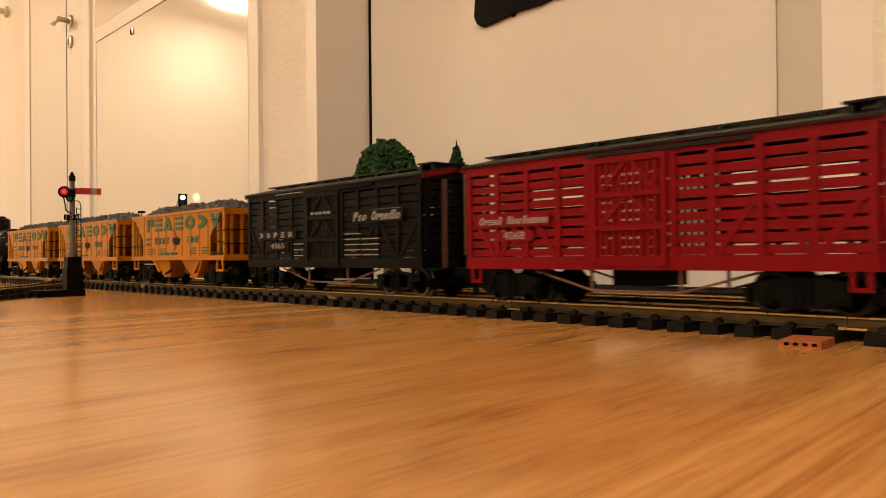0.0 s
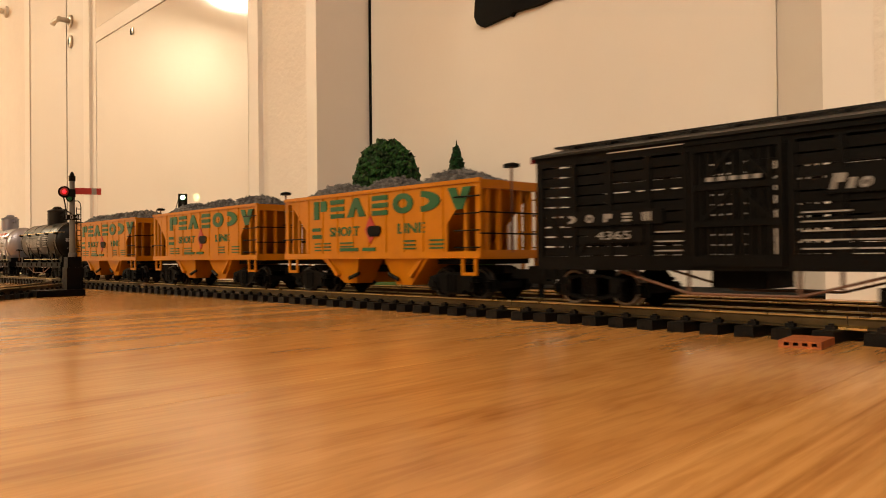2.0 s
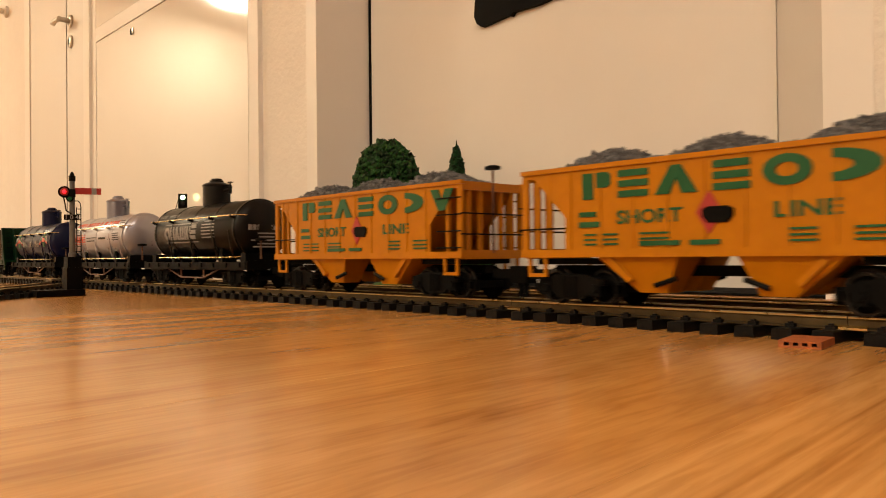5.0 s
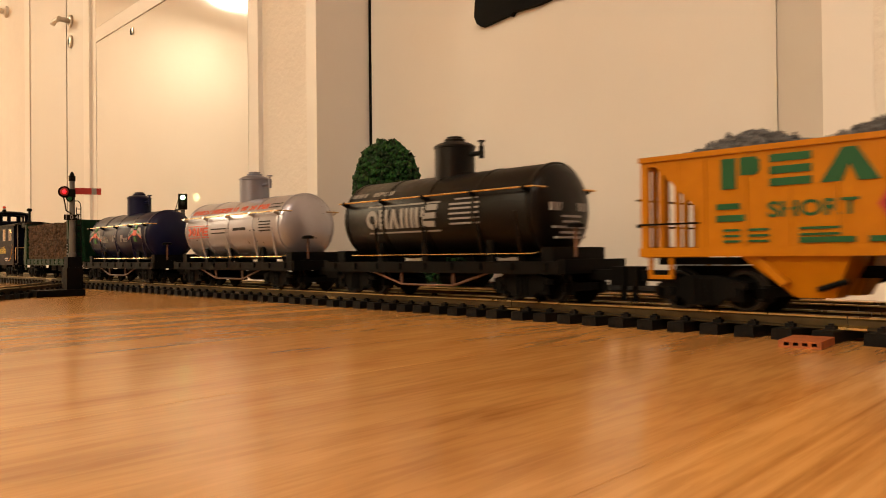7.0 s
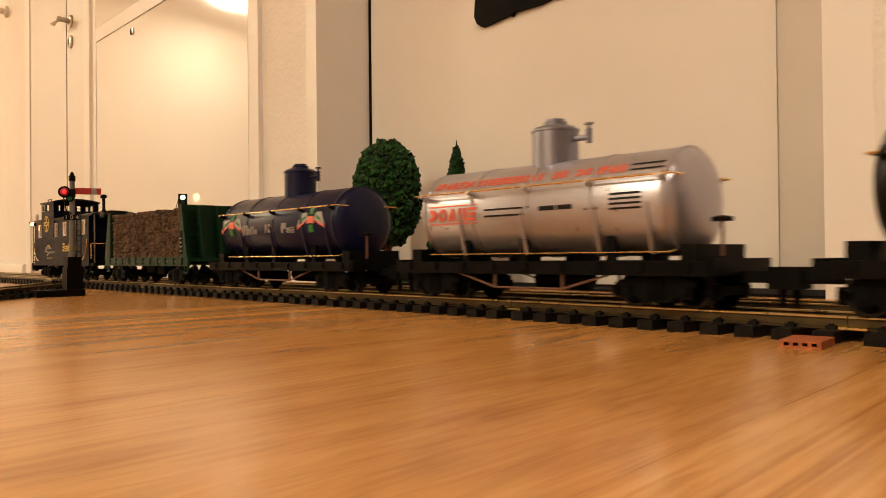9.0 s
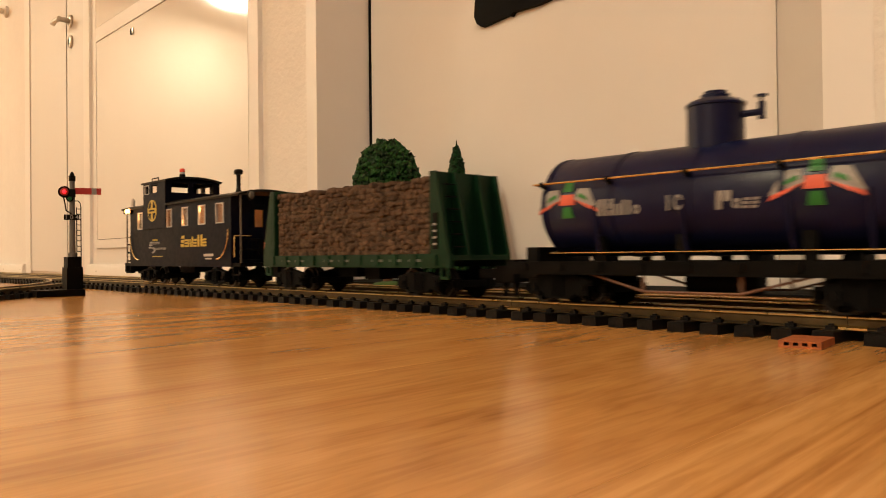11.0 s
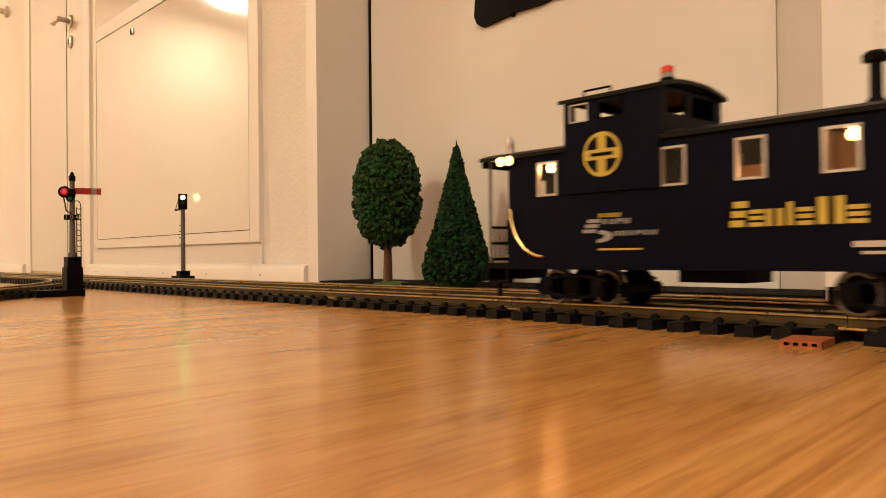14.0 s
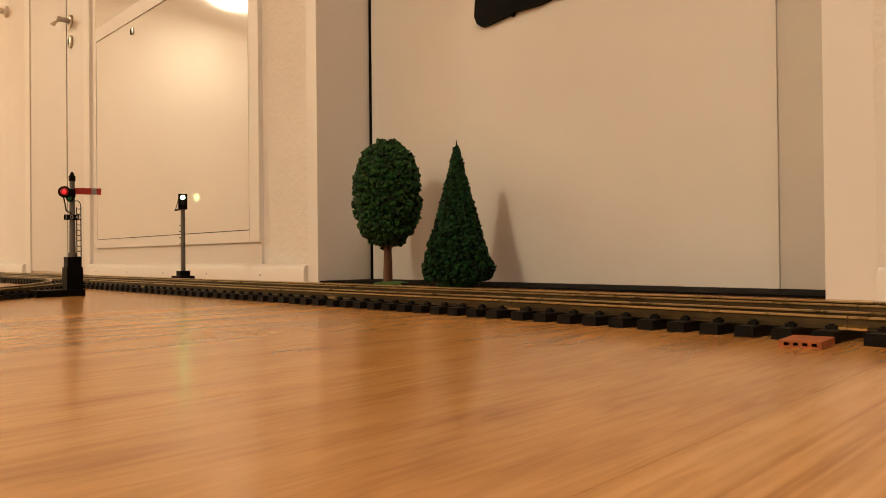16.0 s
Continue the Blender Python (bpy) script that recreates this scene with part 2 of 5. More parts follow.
def shape_quads(kind):
    """Plain marks in a unit box, as quads (two lower corners, then two upper ones)."""
    def r(x0, x1, z0, z1):
        return [(x0, z0), (x1, z0), (x1, z1), (x0, z1)]
    if kind == "ring":
        n, out = 16, []
        for k in range(n):
            a, b = k * math.tau / n, (k + 1) * math.tau / n
            out.append([(0.5 + q * math.cos(c), 0.5 + q * math.sin(c)) for q, c in ((0.5, a), (0.5, b), (0.23, b), (0.23, a))])
        return out
    if kind == "half":
        n, out = 9, []
        for k in range(n):
            a, b = -math.pi / 2 + k * math.pi / n, -math.pi / 2 + (k + 1) * math.pi / n
            out.append([(q * 2 * math.cos(c), 0.5 + q * math.sin(c)) for q, c in ((0.5, a), (0.5, b), (0.22, b), (0.22, a))])
        return out
    return {
        "block": [r(0, 1, 0, 1)],
        "tent": [[(0, 0), (0.36, 0), (0.62, 1), (0.38, 1)], [(0.64, 0), (1, 0), (0.62, 1), (0.38, 1)]],
        "vee": [[(0.36, 0), (0.64, 0), (0.36, 1), (0, 1)], [(0.36, 0), (0.64, 0), (1, 1), (0.64, 1)]],
        "flag": [r(0, 0.38, 0, 1), [(0.5, 0.42), (0.9, 0.42), (1, 0.54), (0.5, 0.54)], [(0.5, 0.54), (1, 0.54), (1, 0.88), (0.5, 0.88)], [(0.5, 0.88), (1, 0.88), (0.9, 1), (0.5, 1)]],
        "stack": [r(0, 1, 0, 0.24), r(0, 1, 0.38, 0.62), r(0, 1, 0.76, 1)],
        "pair": [r(0, 0.36, 0, 1), r(0.64, 1, 0, 1)],
        "trio": [r(0, 0.24, 0, 1), r(0.38, 0.62, 0, 1), r(0.76, 1, 0, 1)],
        "steps": [r(0, 0.8, 0, 0.26), r(0.1, 0.9, 0.37, 0.63), r(0.2, 1, 0.74, 1)],
        "bar": [r(0.25, 0.75, 0, 1)],
    }[kind]


def flat_at(y):
    return lambda z: y


def flank(zc, r):
    return lambda z: -math.sqrt(max(1e-9, r * r - (z - zc) ** 2))


def decal(parent, quads, material, face, name, thick=0.0007, strips=4):
    """Thin raised print on a flat or curved side; face gives the side's y at a height."""
    bm = bmesh.new()
    for a, b, c, d in quads:
        rows = []
        for i in range(strips + 1):
            f = i / strips
            row = []
            for (p, q), depth in (((a, d), -thick), ((b, c), -thick), ((b, c), 0.0004), ((a, d), 0.0004)):
                x, z = p[0] + (q[0] - p[0]) * f, p[1] + (q[1] - p[1]) * f
                row.append(bm.verts.new((x, face(z) + depth, z)))
            rows.append(row)
        for p, q in zip(rows, rows[1:]):
            for k in range(4):
                bm.faces.new((p[k], p[(k + 1) % 4], q[(k + 1) % 4], q[k]))
        bm.faces.new(rows[0])
        bm.faces.new(rows[-1][::-1])
    bmesh.ops.remove_doubles(bm, verts=bm.verts[:], dist=1e-5)
    return part(name, bm, material, parent)


def marks(parent, specs, material, face, name="name_mark", skew=0.0, thick=0.0007):
    """Plain shapes standing for a name: (kind, x0, x1, z0, z1) each."""
    for kind, x0, x1, z0, z1 in specs:
        quads = [[(x0 + (x1 - x0) * u + skew * (z1 - z0) * v, z0 + (z1 - z0) * v) for u, v in q] for q in shape_quads(kind)]
        decal(parent, quads, material, face, name, thick)


MARK_KINDS = ("ring", "bar", "pair", "trio", "tent", "vee", "flag", "stack", "steps", "half")


def row_of_marks(codes, x0, pitch, fill, z0, z1, tall=None):
    """A line of evenly spaced small shapes, a digit for each kind; a blank leaves a gap; those not in tall are lower."""
    out = []
    for k, c in enumerate(codes):
        if c != " ":
            top = z1 if tall is None or k in tall else z0 + (z1 - z0) * 0.68
            out.append((MARK_KINDS[int(c)], x0 + k * pitch, x0 + k * pitch + pitch * fill, z0, top))
    return out


# ---- the hallway ----
LEFT, RIGHT, BACK, TOP = -7.0, 5.2, -3.6, 2.5
WALL, RECESS = 0.5, 0.65


def structure(name, bm, material, label, category, bevel=0.0, smooth=False):
    return tagged(part(name, bm, material, bevel=bevel, smooth=smooth), label, category, kind="structure")


def shell():
    # the wall behind the track, with the recess of the wide door cut through
    structure("wall_north", boxes((LEFT, -1.5865, WALL + 0.006, WALL + 0.2, 0, TOP), (-0.3275, RIGHT, WALL - 0.012, WALL + 0.2, 0, TOP), (-1.5865, -0.3275, WALL, WALL + 0.2, 2.12, TOP)),
              PLASTER, "white rough-plastered wall behind the model railway", "wall")
    structure("wall_south", boxes((LEFT, RIGHT, BACK - 0.1, BACK, 0, TOP)), PLASTER, "plain white plastered hallway wall", "wall")
    structure("wall_west", boxes((LEFT - 0.1, LEFT, BACK, WALL + 0.2, 0, TOP)), PLASTER, "plain white plastered hallway end wall", "wall")
    structure("wall_east", boxes((RIGHT, RIGHT + 0.1, BACK, WALL + 0.2, 0, TOP)), PLASTER, "plain white plastered hallway end wall", "wall")
    structure("ceiling", boxes((LEFT, RIGHT, BACK, WALL + 0.2, TOP, TOP + 0.1)), CEIL, "white painted ceiling", "ceiling")
    structure("wall_recess", boxes((-1.7, -0.25, 0.705, 0.8, 0, 2.2)), PLASTER, "plain wall closing the door recess", "wall")

    # lining and casing of the wide door
    frame_ = tagged(new("door_frame"), "white-painted deep wooden door lining with flat casing", "door frame", kind="structure")
    part("jamb", boxes((-1.586, -1.543, WALL - 0.008, 0.7, 0, 2.12)), TRIM, frame_, bevel=0.002)
    part("jamb", boxes((-0.389, -0.328, WALL - 0.008, 0.7, 0, 2.12)), TRIM, frame_, bevel=0.002)
    part("head", boxes((-1.543, -0.389, WALL - 0.008, 0.7, 2.08, 2.12)), TRIM, frame_, bevel=0.002)
    # the wide door leaf itself
    door = tagged(new("door_2"), "wide plain white door standing in a deep recess above a black threshold", "door", kind="structure")
    part("leaf", boxes((-1.5342, -0.517, RECESS, RECESS + 0.04, 0.004, 2.07)), PAINT, door, bevel=0.0008)
    # right-hand strip, set 3 mm back and a darker grey than the leaf
    part("closing_strip", boxes((-0.5165, -0.389, RECESS + 0.003, RECESS + 0.04, 0.004, 2.07)), STRIP_GREY, door, bevel=0.001)
    part("seal", boxes((-1.5428, -1.5345, RECESS - 0.002, RECESS + 0.03, 0.0, 2.07)), RUBBER_AND_GAP, door, "black rubber seal")
    part("threshold", boxes((-1.5425, -0.39, WALL - 0.004, RECESS + 0.03, 0.0, 0.0035)), RUBBER_AND_GAP, door, "black rubber threshold", bevel=0.0015)

    # access panel in the wall
    panel = tagged(new("access_panel"), "large glossy white wall hatch with a raised frame and keyhole", "wall hatch", kind="structure")
    f = 0.492
    for a, b in ((-3.092, -3.062), (-1.872, -1.820)):
        part("stile", boxes((a, b, f, WALL + 0.012, 0.1015, 2.05)), TRIM, panel, bevel=0.002)
    part("rail", boxes((-3.061, -1.873, f, WALL + 0.012, 0.1015, 0.1335)), TRIM, panel, bevel=0.002)
    part("rail", boxes((-3.061, -1.873, f, WALL + 0.012, 0.893, 0.945)), TRIM, panel, bevel=0.002)
    part("leaf", boxes((-3.0585, -1.8762, f + 0.001, f + 0.0048, 0.1358, 0.8895)), GLOSS, panel, bevel=0.002)
    # black sheet behind the leaf paints the groove's shade over the white wall
    part("seal", boxes((-3.0605, -1.8735, f + 0.005, WALL + 0.0115, 0.134, 0.892)), RUBBER_AND_GAP, panel, "black backing as painted shade in the gap round the hatch leaf")
    part("upper_leaf", boxes((-3.061, -1.873, f + 0.0005, WALL + 0.012, 0.946, 2.05)), GLOSS, panel)
    bm = bmesh.new()
    lathe(bm, [(0.012, 0), (0.012, -0.004), (0.006, -0.005)], (-2.69, f + 0.001, 0.853), "y", 20)
    keyhole = part("keyhole", bm, STEEL, panel, "round steel lock rosette", smooth=True)
    part("slot", boxes((-2.698, -2.69, f - 0.0062, f - 0.003, 0.84, 0.862)), DARK, keyhole)
    part("skirt", boxes((-3.092, -1.820, WALL, WALL + 0.012, 0.0, 0.1)), PAINT, panel)

    # baseboard with a rounded top, butted at the frames
    profile = [(WALL, 0.0), (WALL - 0.02, 0.0), (WALL - 0.02, 0.028), (WALL - 0.017, 0.037), (WALL - 0.010, 0.0415), (WALL, 0.043)]
    for name, a, b in (("baseboard", -3.146, -1.5875), ("baseboard", -7.0, -4.06), ("baseboard", -0.326, RIGHT)):
        bm = bmesh.new()
        prism(bm, profile, a, b, "x")
        ob = structure(name, bm, TRIM, "white baseboard with a rounded top edge", "baseboard", smooth=True)
        bm = bmesh.new()
        x = a + 0.11
        while x < b and x < 0.3:
            if x > -5:
                rod(bm, (x, WALL - 0.0195, 0.014), (x, WALL - 0.0212, 0.014), 0.003, seg=10)
            x += 0.31
        if len(bm.verts):
            part("screw", bm, STEEL, ob)
        else:
            bm.free()

    # the room door further down the hall
    door = tagged(new("door_1"), "closed cream-white room door with a steel lever handle", "door", kind="structure")
    f = WALL - 0.001
    part("leaf", boxes((-3.977, -3.447, f, WALL + 0.012, 0.008, 2.02)), PAINT, door, bevel=0.002)
    part("lock_stile", boxes((-3.432, -3.217, f, WALL + 0.012, 0.008, 2.02)), PAINT, door, bevel=0.002)
    # black strip set in the gap between leaf and lock stile
    part("seal", boxes((-3.447, -3.432, f + 0.004, WALL + 0.012, 0.008, 2.02)), RUBBER_AND_GAP, door, "dark door gap")
    part("casing", boxes((-3.217, -3.15, f - 0.004, WALL + 0.012, 0.0, 2.1)), TRIM, door, bevel=0.003)
    part("casing", boxes((-4.06, -3.977, f - 0.005, WALL + 0.012, 0.0, 2.1)), TRIM, door, bevel=0.003)
    handle = bmesh.new()
    lathe(handle, [(0.026, 0), (0.026, -0.006), (0.022, -0.009), (0.011, -0.010), (0.0105, -0.05), (0.004, -0.056)], (-3.375, WALL - 0.001, 1.048), "y", 24)
    rod(handle, (-3.365, WALL - 0.05, 1.048), (-3.455, WALL - 0.052, 1.05), 0.0105, seg=14)
    rod(handle, (-3.455, WALL - 0.052, 1.05), (-3.466, WALL - 0.042, 1.05), 0.0105, 0.009, seg=14)
    part("lever_handle", handle, STEEL, door, "brushed steel lever handle", smooth=True)
    plate = bmesh.new()
    lathe(plate, [(0.026, 0), (0.026, -0.006), (0.022, -0.009)], (-3.378, WALL - 0.001, 0.963), "y", 24)
    plate = part("keyhole_plate", plate, STEEL, door, "round steel keyhole plate", smooth=True)
    part("slot", boxes((-3.382, -3.374, WALL - 0.0115, WALL - 0.0095, 0.951, 0.973)), DARK, plate)


shell()


def wall_knob():
    ob = thing("coat_hook", (-4.42, WALL + 0.006, 1.34), "cream turned wooden coat hook on the hallway wall", "coat hook")
    bm = bmesh.new()
    lathe(bm, [(0.03, 0.0), (0.028, -0.012), (0.014, -0.02), (0.016, -0.035), (0.03, -0.05), (0.026, -0.066), (0.01, -0.072)], (0, 0, 0), "y", 20)
    part("knob", bm, TRIM, ob, smooth=True)


wall_knob()


def ceiling_light(place):
    x, y, z = place
    ob = thing("ceiling_light", (x, y, z), "round white ceiling lamp with a steel rim", "lamp", "hallway ceiling lamps")
    bm = bmesh.new()
    lathe(bm, [(0.15, TOP - z - 0.001), (0.15, 0.012), (0.14, 0.012), (0.14, TOP - z - 0.002)], (0, 0, 0))
    part("rim", bm, STEEL, ob, smooth=True)
    return ob


for spot in LAMPS:
    ceiling_light(spot[0])


def wall_sign():
    """The black plaque that hangs on the wide door; only its lower end is in view."""
    ob = thing("wall_plaque", (-1.0, RECESS, 0.55), "black wooden cut-out plaque hanging on the white door", "plaque")
    bm = bmesh.new()
    low = [(-0.12, -0.005), (-0.06, 0.001), (-0.054, -0.003), (-0.045, 0.004), (0.02, 0.003), (0.1, 0.012), (0.2, 0.03)]
    outline = [(-0.155, 0.05), (-0.158, 0.02), (-0.15, 0.003), (-0.137, -0.006)] + low + [(0.2, 0.2), (-0.1, 0.17), (-0.145, 0.1)]
    prism(bm, outline, -0.012, 0.0)
    part("board", bm, BLACK, ob, bevel=0.002)


wall_sign()

# ---- model railway: two parallel straight tracks and a branch ----
PITCH, JOINT, SECTION = 0.0268, 0.032, 0.3
RAIL_TOP, NEAR, TRACK_2 = 0.0168, 0.0425, 0.163
GAUGE = 0.0225
FIRST = -0.778


def sleeper_mesh():
    bm = bmesh.new()
    w = 0.0072
    prism(bm, [(-w, 0), (w, 0), (w - 0.0004, 0.0072), (w - 0.0012, 0.008), (-w + 0.0012, 0.008), (-w + 0.0004, 0.0072)], -0.0425, 0.0425)
    for y in (-1, 1):
        for side in (-1, 1):
            c = y * GAUGE + side * 0.0052
            box(bm, -0.0032, 0.0032, c - 0.0022, c + 0.0022, 0.008, 0.0105)
            box(bm, -0.0014, 0.0014, c - 0.0015, c + 0.0015, 0.0105, 0.0118)
    bmesh.ops.recalc_face_normals(bm, faces=bm.faces)
    me = bpy.data.meshes.new("sleeper")
    bm.to_mesh(me)
    bm.free()
    me.materials.append(SLEEPER)
    return me


SLEEPER_MESH = sleeper_mesh()


def rail_profile(c):
    """Foot, web and head of a rail centred at c across the track."""
    half = [(0.0036, 0.008), (0.0036, 0.0088), (0.0009, 0.0098), (0.0009, 0.0142), (0.0016, 0.0154), (0.0016, 0.0164), (0.0012, RAIL_TOP)]
    return [(c + a, z) for a, z in half] + [(c - a, z) for a, z in half[::-1]]


def shine(ob):
    """Wheels keep the running surface of the rail bright."""
    ob.data.materials.append(RAIL_HEAD)
    for p in ob.data.polygons:
        if p.center.z > RAIL_TOP - 0.0012:
            p.material_index = 1


def track(name, y, x0, x1, phase, label):
    ob = thing(name, (0, y, 0), label, "track", "model railway tracks")
    start = FIRST + phase - 0.016
    first = math.floor((x0 - start) / SECTION)
    last = math.ceil((x1 - start) / SECTION)
    bm_rest = bmesh.new()
    count = 0
    for s in range(first, last):
        a = start + s * SECTION
        for side in (-1, 1):
            bm = bmesh.new()
            prism(bm, rail_profile(side * GAUGE), a + 0.0004, a + SECTION - 0.0004, "x")
            shine(part("rail", bm, BRASS, ob))
            bm = bmesh.new()
            c = side * GAUGE
            prism(bm, [(c - 0.0042, 0.0079), (c + 0.0042, 0.0079), (c + 0.0042, 0.0094), (c + 0.0016, 0.0108), (c - 0.0016, 0.0108), (c - 0.0042, 0.0094)], a - 0.013, a + 0.013, "x")
            part("rail_joiner", bm, BRIGHT, ob, "bright brass rail joiner")
        for k in range(11):
            x = a + 0.016 + k * PITCH + (JOINT - 0.032) + 0.0072
            if -2.9 < x < 0.75 and count < 150:
                tie = new("sleeper", SLEEPER_MESH)
                tie.parent = ob
                tie.location = (x, random.uniform(-0.0003, 0.0003), 0)
                count += 1
            else:
                box(bm_rest, x - 0.0072, x + 0.0072, -0.0425, 0.0425, 0, 0.008)
    part("far_sleepers", bm_rest, SLEEPER, ob)["kind"] = "stuff"
    return ob


track("railway_track", NEAR, -5.4, 4.9, 0.0, "garden-gauge model track with brass rails and black sleepers, laid on laminate")
track("railway_track", TRACK_2, -5.4, 4.9, -0.035, "second model track with brass rails beside the white wall")


def branch():
    """The curve that leaves the near track towards the camera's side, by the semaphore."""
    ob = thing("branch_track", (0, 0, 0), "curved branch of model track with brass rails and black sleepers", "track", "model railway tracks")
    r, x_c = 1.2, -2.11
    centre = Vector((x_c, NEAR - r, 0))
    end = radians(75)
    n = 40
    for side in (-1, 1):
        bm = bmesh.new()
        rows = []
        for i in range(n + 1):
            a = radians(8) + (end - radians(8)) * i / n
            ring = [bm.verts.new(centre + Vector(((r + c) * math.sin(a), (r + c) * math.cos(a), z - 0.0002))) for c, z in rail_profile(side * GAUGE)]
            rows.append(ring)
        for p, q in zip(rows, rows[1:]):
            for k in range(len(p)):
                bm.faces.new((p[k], p[(k + 1) % len(p)], q[(k + 1) % len(p)], q[k]))
        bm.faces.new(rows[0])
        bm.faces.new(rows[-1][::-1])
        shine(part("rail", bm, BRASS, ob))
    a = 0.42
    while a < end:
        tie = new("sleeper", SLEEPER_MESH)
        tie.parent = ob
        tie.matrix_basis = Matrix.Translation(centre + Vector((r * math.sin(a), r * math.cos(a), -0.0004))) @ pose(0, 0, 0, 0, 0, -math.degrees(a))
        a += PITCH / r



# ---- rolling stock: every car stands on the floor plane, its middle at the origin, x along the track ----
SIDE = 0.0605          # half width of a car body


def slim(ob, k=1.0285, across=0.75):
    """Brings a finished car body to its true length, height and (narrower) width; the trucks keep the gauge."""
    done = set()
    for o in ob.children_recursive:
        name = o.name.split(".")[0]
        if name in ("truck", "sideframe", "brake_beam", "wheelset"):
            if name == "truck":
                o.location.x *= k
            continue
        lettered = abs(o.rotation_euler.x) > 1
        if lettered:
            o.location = (o.location.x * k, o.location.y * across, o.location.z * k - 0.0015)
        if o.data in done:
            continue
        done.add(o.data)
        for v in o.data.vertices:
            x, y, z = v.co
            v.co = (x * k, y * k, z) if lettered else (x * k, y * across, z * k - 0.0015)
    return ob


def wheelset(parent, x, bright):
    bm = bmesh.new()
    for s in (-1, 1):
        y = s * 0.0225
        prof = [(0.0145, y + s * 0.0032), (0.0148, y - s * 0.001), (0.0172, y - s * 0.0018), (0.0172, y - s * 0.0034)]
        lathe(bm, [(0.0045, y + s * 0.0036), (0.006, y + s * 0.0014), (0.0112, y + s * 0.0012), (0.0124, y + s * 0.0032)] + prof, (0, 0, 0), "y", 26)
        for k in range(5):
            a = k * math.tau / 5
            rod(bm, (0.004 * math.cos(a), y + s * 0.0024, 0.004 * math.sin(a)), (0.012 * math.cos(a), y + s * 0.0024, 0.012 * math.sin(a)), 0.0012, seg=5)
    rod(bm, (0, -0.03, 0), (0, 0.03, 0), 0.0024, seg=8)
    ob = part("wheelset", bm, WHEEL if bright else WHEEL_DARK, parent, "dark wheels with worn bright steel treads" if bright else "dark steel wheels", smooth=True)
    ob.location = (x, 0, RAIL_TOP + 0.0148)
    ob.data.materials.append(MATT)
    for p in ob.data.polygons:
        c = math.hypot(p.center.x, p.center.z)
        if c < 0.0118 or c > 0.0165:
            p.material_index = 1
    return ob


def truck(parent, x, base=0.052, slender=False):
    bm = bmesh.new()
    box(bm, -0.006, 0.006, -0.036, 0.036, 0.026, 0.040)
    ob = part("truck", bm, MATT, parent, "black arch-bar truck")
    ob.location = (x, 0, 0)
    h = base / 2
    for s in (-1, 1):
        bm = bmesh.new()
        y0, y1 = (s * 0.0315, s * 0.0385)
        lo, hi = min(y0, y1), max(y0, y1)
        if slender:
            prism(bm, [(-h - 0.008, 0.0365), (-0.009, 0.0405), (0.009, 0.0405), (h + 0.008, 0.0365), (h + 0.008, 0.039), (0.009, 0.043), (-0.009, 0.043), (-h - 0.008, 0.039)], lo, hi)
            prism(bm, [(-h - 0.006, 0.0265), (-0.009, 0.0215), (0.009, 0.0215), (h + 0.006, 0.0265), (h + 0.006, 0.029), (0.009, 0.024), (-0.009, 0.024), (-h - 0.006, 0.029)], lo, hi)
        else:
            prism(bm, [(-h - 0.009, 0.034), (-h + 0.003, 0.030), (-0.012, 0.0215), (0.012, 0.0215), (h - 0.003, 0.030), (h + 0.009, 0.034), (h + 0.009, 0.038), (0.012, 0.043), (-0.012, 0.043), (-h - 0.009, 0.038)], lo, hi)
        for e in (-1, 1):
            box(bm, e * h - 0.0055, e * h + 0.0055, lo - 0.001, hi + 0.001, 0.0245, 0.0385)
            rod(bm, (e * h, y1 + s * 0.001, 0.031), (e * h, y1 + s * 0.003, 0.031), 0.0036, seg=10)
        for k in (-0.004, 0, 0.004):
            rod(bm, (k * 1.3, y1 + s * 0.001, 0.024), (k * 1.3, y1 + s * 0.001, 0.041), 0.0017, seg=6)
        part("sideframe", bm, MATT, ob)
    for e in (-1, 1):
        bm = boxes((e * (h + 0.016) - 0.002, e * (h + 0.016) + 0.002, -0.032, 0.032, 0.027, 0.034))
        for s in (-1, 1):
            box(bm, e * (h + 0.016) - 0.004, e * (h + 0.016) + 0.004, s * 0.0225 - 0.003, s * 0.0225 + 0.003, 0.024, 0.036)
        part("brake_beam", bm, MATT, ob)
    for e in (-1, 1):
        wheelset(ob, e * h, slender)
    return ob


def coupler(parent, x, s):
    """Buffer-and-hook coupling at the end of a car."""
    bm = bmesh.new()
    box(bm, min(x, x + s * 0.042), max(x, x + s * 0.042), -0.005, 0.005, 0.037, 0.046)
    box(bm, min(x + s * 0.026, x + s * 0.0415), max(x + s * 0.026, x + s * 0.0415), -0.011, 0.011, 0.033, 0.049)
    rod(bm, (x + s * 0.033, 0, 0.02), (x + s * 0.033, 0, 0.034), 0.003, seg=8)
    part("coupler", bm, MATT, parent, bevel=0.0008)


def truss(parent, x0, x1, zt=0.046, zb=0.030, y=0.05):
    for s in (-1, 1):
        bm = bmesh.new()
        a, b = x0 + (x1 - x0) * 0.3, x0 + (x1 - x0) * 0.7
        pipe(bm, [(x0, s * y, zt), (a, s * y, zb), (b, s * y, zb), (x1, s * y, zt)], 0.0011)
        for x in (a, b):
            rod(bm, (x, s * y, zb), (x, s * y, zt + 0.002), 0.0015)
        part("truss_rod", bm, TIMBER, parent)


